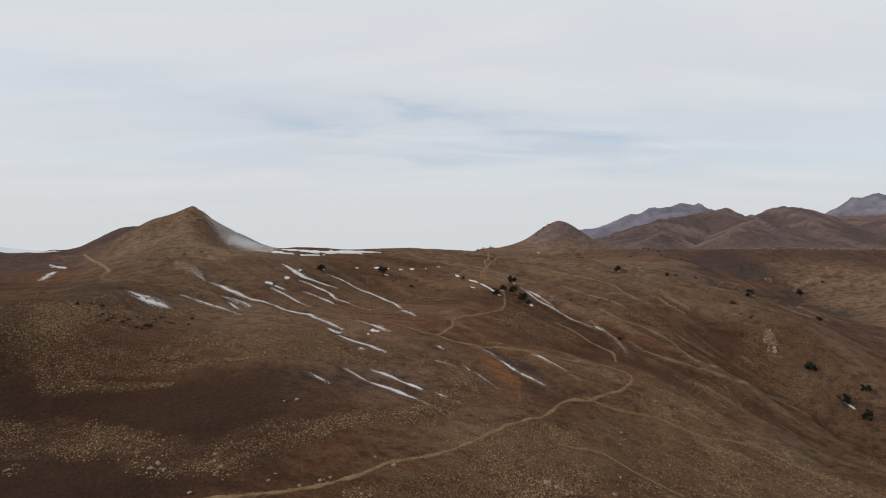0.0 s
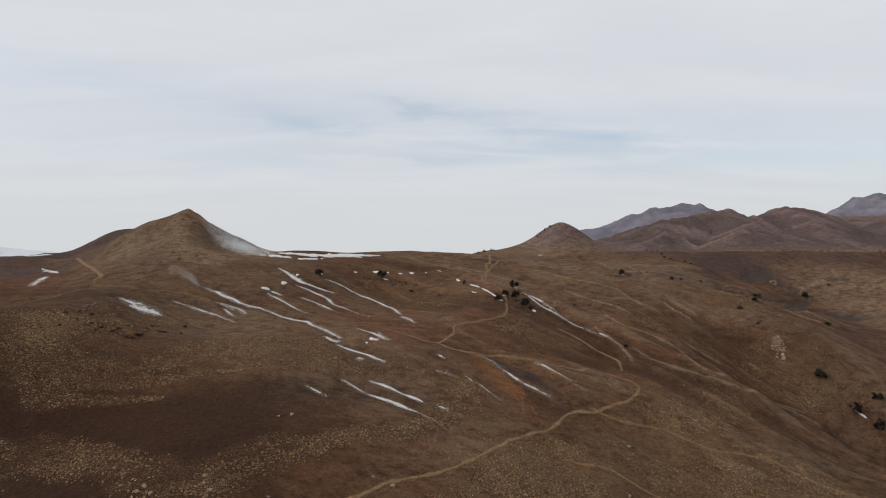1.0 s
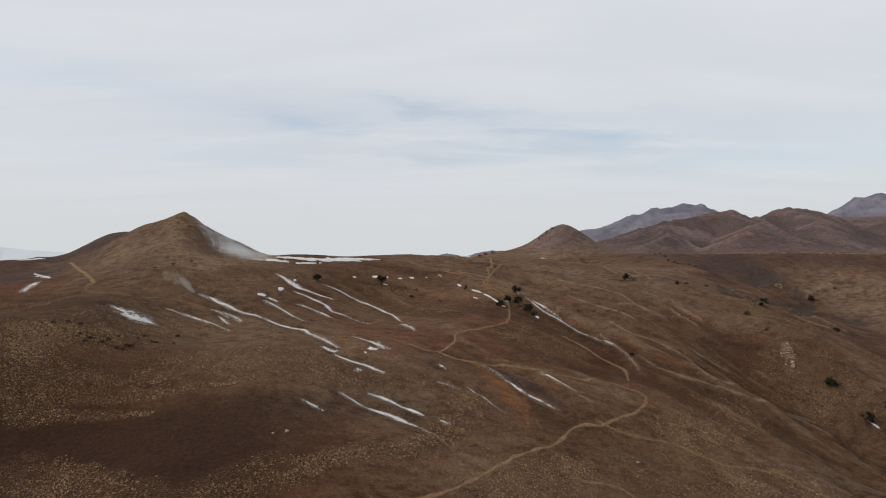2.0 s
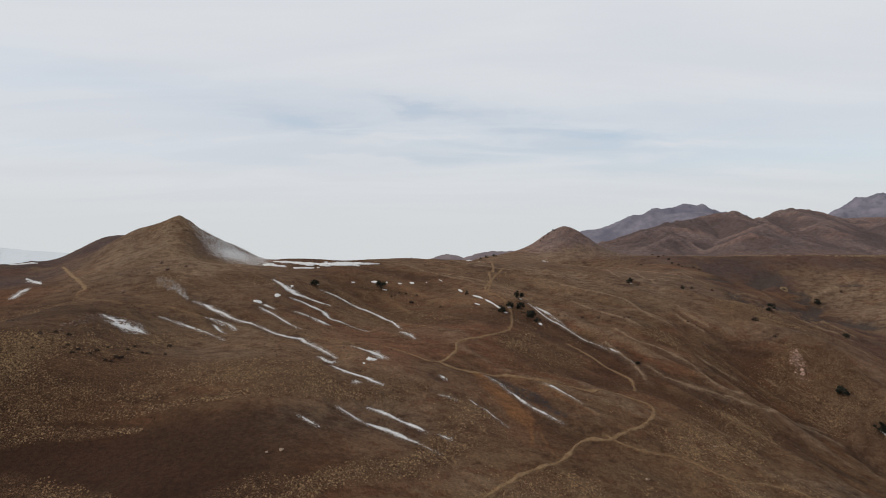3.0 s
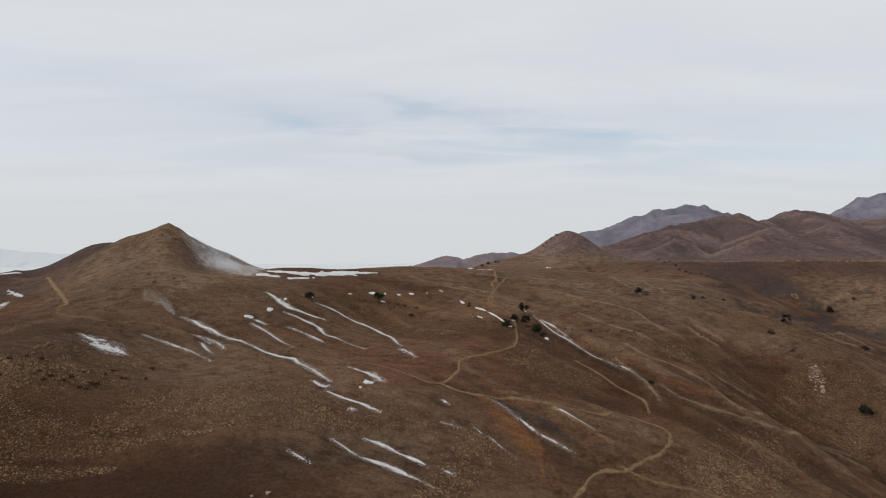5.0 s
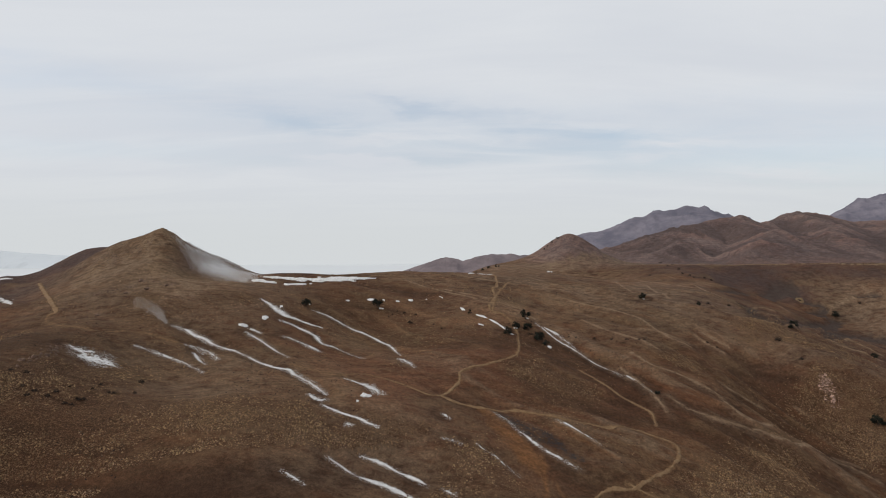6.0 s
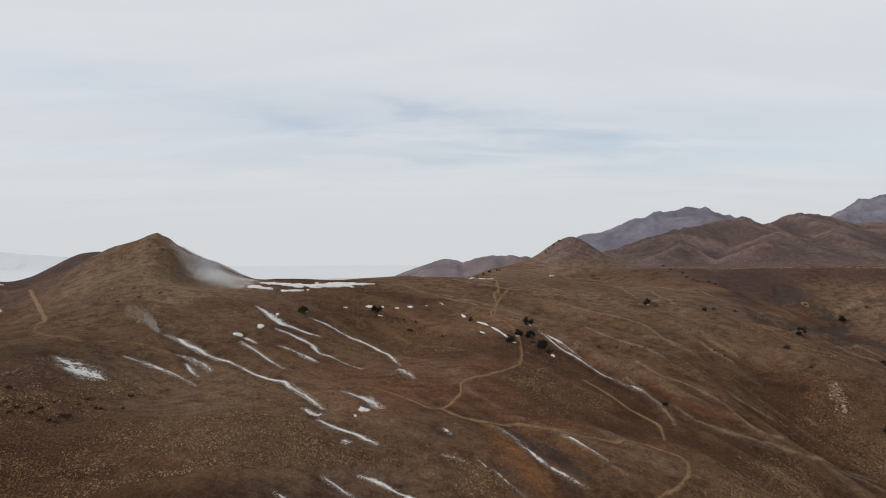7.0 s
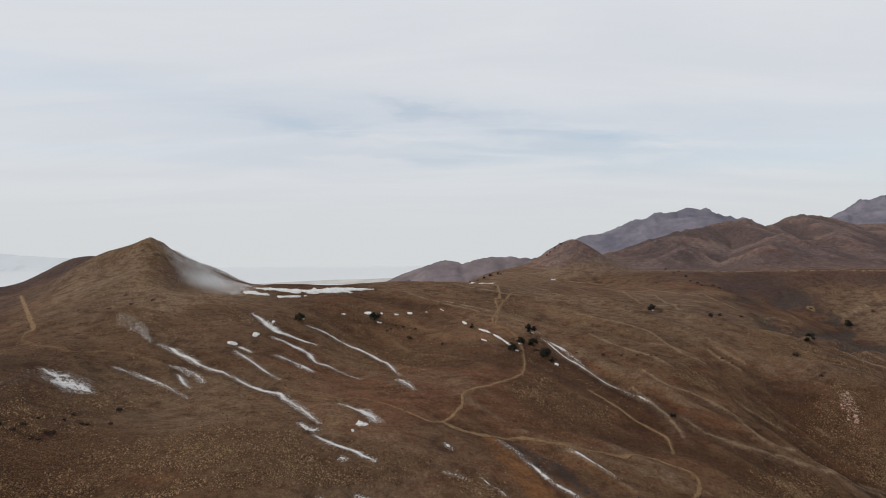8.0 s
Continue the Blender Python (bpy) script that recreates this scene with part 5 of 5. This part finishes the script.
OCTA = np.array([(0.5, 0, 0), (0, 0.5, -0.05), (-0.5, 0, 0), (0, -0.5, -0.05), (0.05, 0, 0.5)])
OCTA_FACES = [(0, 1, 4), (1, 2, 4), (2, 3, 4), (3, 0, 4)]  # the underside lies in the soil
DOME = np.array([(0.5, 0, 0), (0.15, 0.48, 0), (-0.4, 0.3, 0), (-0.4, -0.3, 0), (0.15, -0.48, 0), (0.1, 0.1, 0.6), (-0.12, -0.1, 0.5)])
DOME_FACES = [(0, 1, 5), (1, 2, 5), (2, 3, 6), (3, 4, 6), (4, 0, 5), (2, 6, 5), (4, 5, 6)]


def strewn(lines, per_square, seed, widen=1.0, clump=0.7):
    """Places strewn over bands, thick in the middle, thin at the edges and gathered in drifts."""
    rs = np.random.RandomState(seed)
    xs, ys = [], []
    for line in lines:
        pad = max(p[2] for p in line)
        x0, x1 = min(p[0] for p in line) - pad, max(p[0] for p in line) + pad
        y0, y1 = min(p[1] for p in line) - pad, max(p[1] for p in line) + pad
        n = int((x1 - x0) * (y1 - y0) * per_square)
        x, y = rs.uniform(x0, x1, n), rs.uniform(y0, y1, n)
        d, w = near_line(x, y, line)
        chance = np.clip(1.7 - 1.5 * d / (0.5 * w * widen), 0, 1) * np.clip(0.5 + clump * fractal(x, y, 16, 4, 0.65), 0, 1)
        keep = rs.rand(n) < chance
        xs.append(x[keep])
        ys.append(y[keep])
    return np.concatenate(xs), np.concatenate(ys)


def thinned(x, y, size, low, seed, shift=0.0):
    """Keeps the places where a broad noise is high, so that the cover comes in drifts."""
    rs = np.random.RandomState(seed)
    keep = fractal(x + shift, y, size, 4) + 0.5 * rs.randn(len(x)) * 0.5 > low
    return x[keep], y[keep]


rs = np.random.RandomState(11)
sx, sy = strewn(STONE_BANDS, 5.5, 3, 1.3, 0.75)

far_end = ((sx > -118 + 8 * rs.randn(len(sx))) & ((sy > 202) | (sx > -72 + 8 * rs.randn(len(sx))))) | (rs.rand(len(sx)) < 0.42)
sx, sy = sx[far_end], sy[far_end]
scatter("field_stones", MAT_STONE, OCTA, OCTA_FACES, sx, sy, 0.17 + 0.55 * rs.rand(len(sx)) ** 3, 4, "strewn pale weathered stones on brown soil", "stones")
ux, uy = strewn([[(-166, 368, 16), (-140, 376, 22), (-112, 386, 18), (-86, 396, 9)], [(-190, 404, 12), (-160, 410, 14), (-125, 414, 12)]], 0.5, 21, 1.2, 0.8)
scatter("slope_stones", MAT_STONE, OCTA, OCTA_FACES, ux, uy, 0.55 + 0.8 * rs.rand(len(ux)) ** 1.8, 22, "brown weathered stones strewn below the cone", "stones")
tx, ty = strewn(STONE_BANDS, 2.4, 5, 1.6, 0.9)

scatter("grass_tufts", MAT_TUFT, DOME, DOME_FACES, tx, ty, 0.36 + 0.55 * rs.rand(len(tx)) ** 1.7, 6, "dry straw-coloured bunch grass on the slope", "grass")
qx, qy = strewn(SCREE, 5.0, 13, 1.1)
scatter("scree_stones", MAT_SCREE, OCTA, OCTA_FACES, qx, qy, 0.7 + 1.5 * rs.rand(len(qx)) ** 2, 14, "pinkish broken scree on a steep bank", "stones")
hx, hy = strewn(ROCK_HEAPS, 1.6, 15, 1.0, 0.6)
scatter("rock_heaps", MAT_STONE, OCTA, OCTA_FACES, hx, hy, 0.5 + 0.8 * rs.rand(len(hx)) ** 1.8, 16, "heaps of pale broken rock on the slope", "stones")
cx, cy = strewn(CRAGS, 0.9, 17, 1.0, 0.6)
scatter("crag_rocks", MAT_ROCK, OCTA, OCTA_FACES, cx, cy, 0.6 + 1.5 * rs.rand(len(cx)) ** 2.5, 18, "red-brown broken crag rocks along a small scarp", "rocks")
gx, gy = rs.uniform(-230, 290, 190000), 140 + 380 * rs.rand(190000) ** 1.3
gx, gy = thinned(gx, gy, 45, 0.12 + 3.0 * rise((215 + 0.33 * (gx + 132) - gy) / 4) * rise((-8 - gx) / 8), 7)
scatter("grass_tufts", MAT_TUFT, DOME, DOME_FACES, gx, gy, 0.25 + 0.5 * rs.rand(len(gx)) ** 2, 8, "dry straw-coloured bunch grass on the slope", "grass")
bx, by = rs.uniform(-230, 290, 40000), 140 + 380 * rs.rand(40000) ** 1.3
bx, by = thinned(bx, by, 60, 0.35, 9, 900)
scatter("low_brush", MAT_BRUSH, DOME, DOME_FACES, bx, by, 0.25 + 0.5 * rs.rand(len(bx)) ** 2, 10, "low dark sagebrush scattered over the slope", "brush")


def mine_pit(x, y, across):
    """A ring of pale dug earth round a dark hole in the hillside."""
    bm = bmesh.new()
    base = float(ground(np.array([x]), np.array([y]))[0])
    rings = []
    for k, (rad, up) in enumerate(((0.12, -0.34), (0.2, -0.2), (0.3, 0.1), (0.42, 0.2), (0.6, 0.12), (0.85, -0.1), (1.0, -0.4))):
        row = []
        for i in range(28):
            a = 2 * math.pi * i / 28
            r = across * 0.5 * rad * (1 + 0.14 * noise.noise((2 * math.cos(a), 2 * math.sin(a), k * 0.7)))
            px, py = x + r * math.cos(a), y + r * math.sin(a)
            g = float(ground(np.array([px]), np.array([py]))[0])
            row.append(bm.verts.new((px - x, py - y, g - base + up * across * 0.3)))
        rings.append(row)
    for a, b in zip(rings, rings[1:]):
        for i in range(28):
            bm.faces.new((a[i], a[(i + 1) % 28], b[(i + 1) % 28], b[i]))
    pit = new("mine_pit")
    pit.matrix_basis = pose(x, y, base)
    tagged(pit, "old dug pit ringed with pale ochre earth", "pit", kind="structure")
    part("spoil_ring", bm, MAT_SPOIL, pit)
    hole = bmesh.new()
    c = hole.verts.new((0, 0, -0.14 * across))
    row = [hole.verts.new((across * 0.16 * math.cos(i * 0.4488), across * 0.16 * math.sin(i * 0.4488), 0.035 * across)) for i in range(14)]
    for i in range(14):
        hole.faces.new((row[i], row[(i + 1) % 14], c))
    # the shade inside the hole comes from the near-black brush material
    part("hole", hole, MAT_BRUSH, pit, "mouth of the pit, its shade painted near-black")
    return pit


mine_pit(*PIT, 10.0)


def boulder(x, y, size, seed, mat, name="boulder", label="pale weathered boulder half sunk in the slope"):
    bm = lump(seed, 0.75, 0.68, 2)
    for v in bm.verts:
        v.co *= size
    me = bpy.data.meshes.new(name)
    bm.to_mesh(me)
    bm.free()
    me.materials.append(mat)
    ob = new(name, me)
    ob.matrix_basis = pose(x, y, float(ground(np.array([x]), np.array([y]))[0]) + 0.12 * size, 0, 0, seed * 47 % 360)
    return tagged(ob, label, "boulder", "boulders on the slope")


for i, (x, y, size) in enumerate(BOULDERS):
    boulder(x, y, size, i, MAT_BOULDER)
for i, (x, y, size) in enumerate(OUTCROPS):
    boulder(x, y, size, i + 40, MAT_ROCK, "rock_outcrop", "red-brown rock outcrop breaking through the soil")


# ---- junipers and shrubs ----
def juniper(x, y, height, seed, label):
    r = random.Random(seed)
    tree = new("juniper_tree")
    tree.matrix_basis = pose(x, y, float(ground(np.array([x]), np.array([y]))[0]) - 0.1, 0, 0, r.uniform(0, 360))
    tagged(tree, label, "tree", "junipers on the hillside")
    bm = bmesh.new()
    rings = []
    for k in range(6):
        h = height * 0.62 * k / 5
        rad = height * 0.05 * (1 - 0.75 * k / 5)
        off = Vector((0.05 * height * math.sin(k * 1.3 + seed), 0.05 * height * math.cos(k * 1.7 + seed), h))
        rings.append([bm.verts.new(off + Vector((rad * math.cos(a * math.pi / 3), rad * math.sin(a * math.pi / 3), 0))) for a in range(6)])
    for a, b in zip(rings, rings[1:]):
        for i in range(6):
            bm.faces.new((a[i], a[(i + 1) % 6], b[(i + 1) % 6], b[i]))
    # limbs
    for k in range(7):
        a = r.uniform(0, 2 * math.pi)
        h0 = height * r.uniform(0.12, 0.5)
        ln = height * r.uniform(0.22, 0.36)
        p0 = Vector((0, 0, h0))
        p1 = Vector((ln * math.cos(a), ln * math.sin(a), h0 + ln * r.uniform(0.3, 0.9)))
        side = Vector((-math.sin(a), math.cos(a), 0))
        w0, w1 = height * 0.022, height * 0.008
        up = Vector((0, 0, 1))
        q0 = [bm.verts.new(p0 + side * w0), bm.verts.new(p0 + up * w0), bm.verts.new(p0 - side * w0)]
        q1 = [bm.verts.new(p1 + side * w1), bm.verts.new(p1 + up * w1), bm.verts.new(p1 - side * w1)]
        for i in range(3):
            bm.faces.new((q0[i], q0[(i + 1) % 3], q1[(i + 1) % 3], q1[i]))
    part("trunk", bm, MAT_BARK, tree, "grey-brown twisted trunk with limbs")
    # crown: many small leafy sprays gathered in uneven clumps
    co, faces = [], []
    clumps = []
    for k in range(r.randint(9, 13)):
        a, rad = r.uniform(0, 2 * math.pi), height * 0.38 * math.sqrt(r.random())
        clumps.append((Vector((rad * math.cos(a), rad * math.sin(a), height * r.uniform(0.22, 0.86) * (1 - 0.35 * rad / (height * 0.4)))), height * r.uniform(0.12, 0.22)))
    for c, rad in clumps:
        for k in range(60):
            d = Vector((r.gauss(0, 1), r.gauss(0, 1), r.gauss(0, 0.8))).normalized() * rad * r.random() ** 0.4
            p = c + d
            n = Vector((r.gauss(0, 1), r.gauss(0, 1), r.gauss(0, 1))).normalized()
            t = n.orthogonal().normalized() * height * r.uniform(0.03, 0.06)
            u = n.cross(t)
            i = len(co)
            co += [p + t, p + u, p - t, p - u * 0.6 + n * 0.02 * height]
            faces.append((i, i + 1, i + 2, i + 3))
    me = raw_mesh("crown", co, faces)
    me.materials.append(MAT_LEAF)
    crown = new("crown", me)
    crown.parent = tree
    tagged(crown, "dense dark green scaly foliage")
    return tree


def shrub(x, y, size, seed, label="small dark sagebrush on the slope"):
    r = random.Random(seed + 500)
    bush = new("sagebrush")
    bush.matrix_basis = pose(x, y, float(ground(np.array([x]), np.array([y]))[0]) - 0.05, 0, 0, r.uniform(0, 360))
    tagged(bush, label, "shrub", "dark shrubs")
    bm = bmesh.new()
    for k in range(5):
        a = r.uniform(0, 2 * math.pi)
        tip = Vector((math.cos(a) * size * 0.3, math.sin(a) * size * 0.3, size * r.uniform(0.3, 0.55)))
        w = size * 0.03
        q = [bm.verts.new((w * math.cos(b), w * math.sin(b), 0)) for b in (0, 2.1, 4.2)]
        t = bm.verts.new(tip)
        for i in range(3):
            bm.faces.new((q[i], q[(i + 1) % 3], t))
    part("stem", bm, MAT_BARK, bush)
    co, faces = [], []
    for k in range(130):
        d = Vector((r.gauss(0, 1), r.gauss(0, 1), abs(r.gauss(0, 0.9)))).normalized() * size * 0.55 * r.random() ** 0.4
        p = Vector((d.x, d.y, d.z * 1.05 + 0.06 * size))
        n = Vector((r.gauss(0, 1), r.gauss(0, 1), r.gauss(0, 1))).normalized()
        t = n.orthogonal().normalized() * size * r.uniform(0.07, 0.13)
        u = n.cross(t)
        i = len(co)
        co += [p + t, p + u, p - t * 0.8]
        faces.append((i, i + 1, i + 2))
    me = raw_mesh("foliage", co, faces)
    me.materials.append(MAT_BRUSH)
    leaf = new("foliage", me)
    leaf.parent = bush
    return bush


for i, (x, y, height) in enumerate(JUNIPERS):
    juniper(x, y, height, i + 1, "dark green juniper tree standing alone in dry grass" if height < 5.2 else "large dark green juniper with snow at its foot")
for i, (x, y, height) in enumerate(FAR_TREES):
    juniper(x, y, height, i + 60, "small dark juniper on the plateau skyline")
for i, (x, y, size) in enumerate(SHRUBS):
    shrub(x, y, size, i)
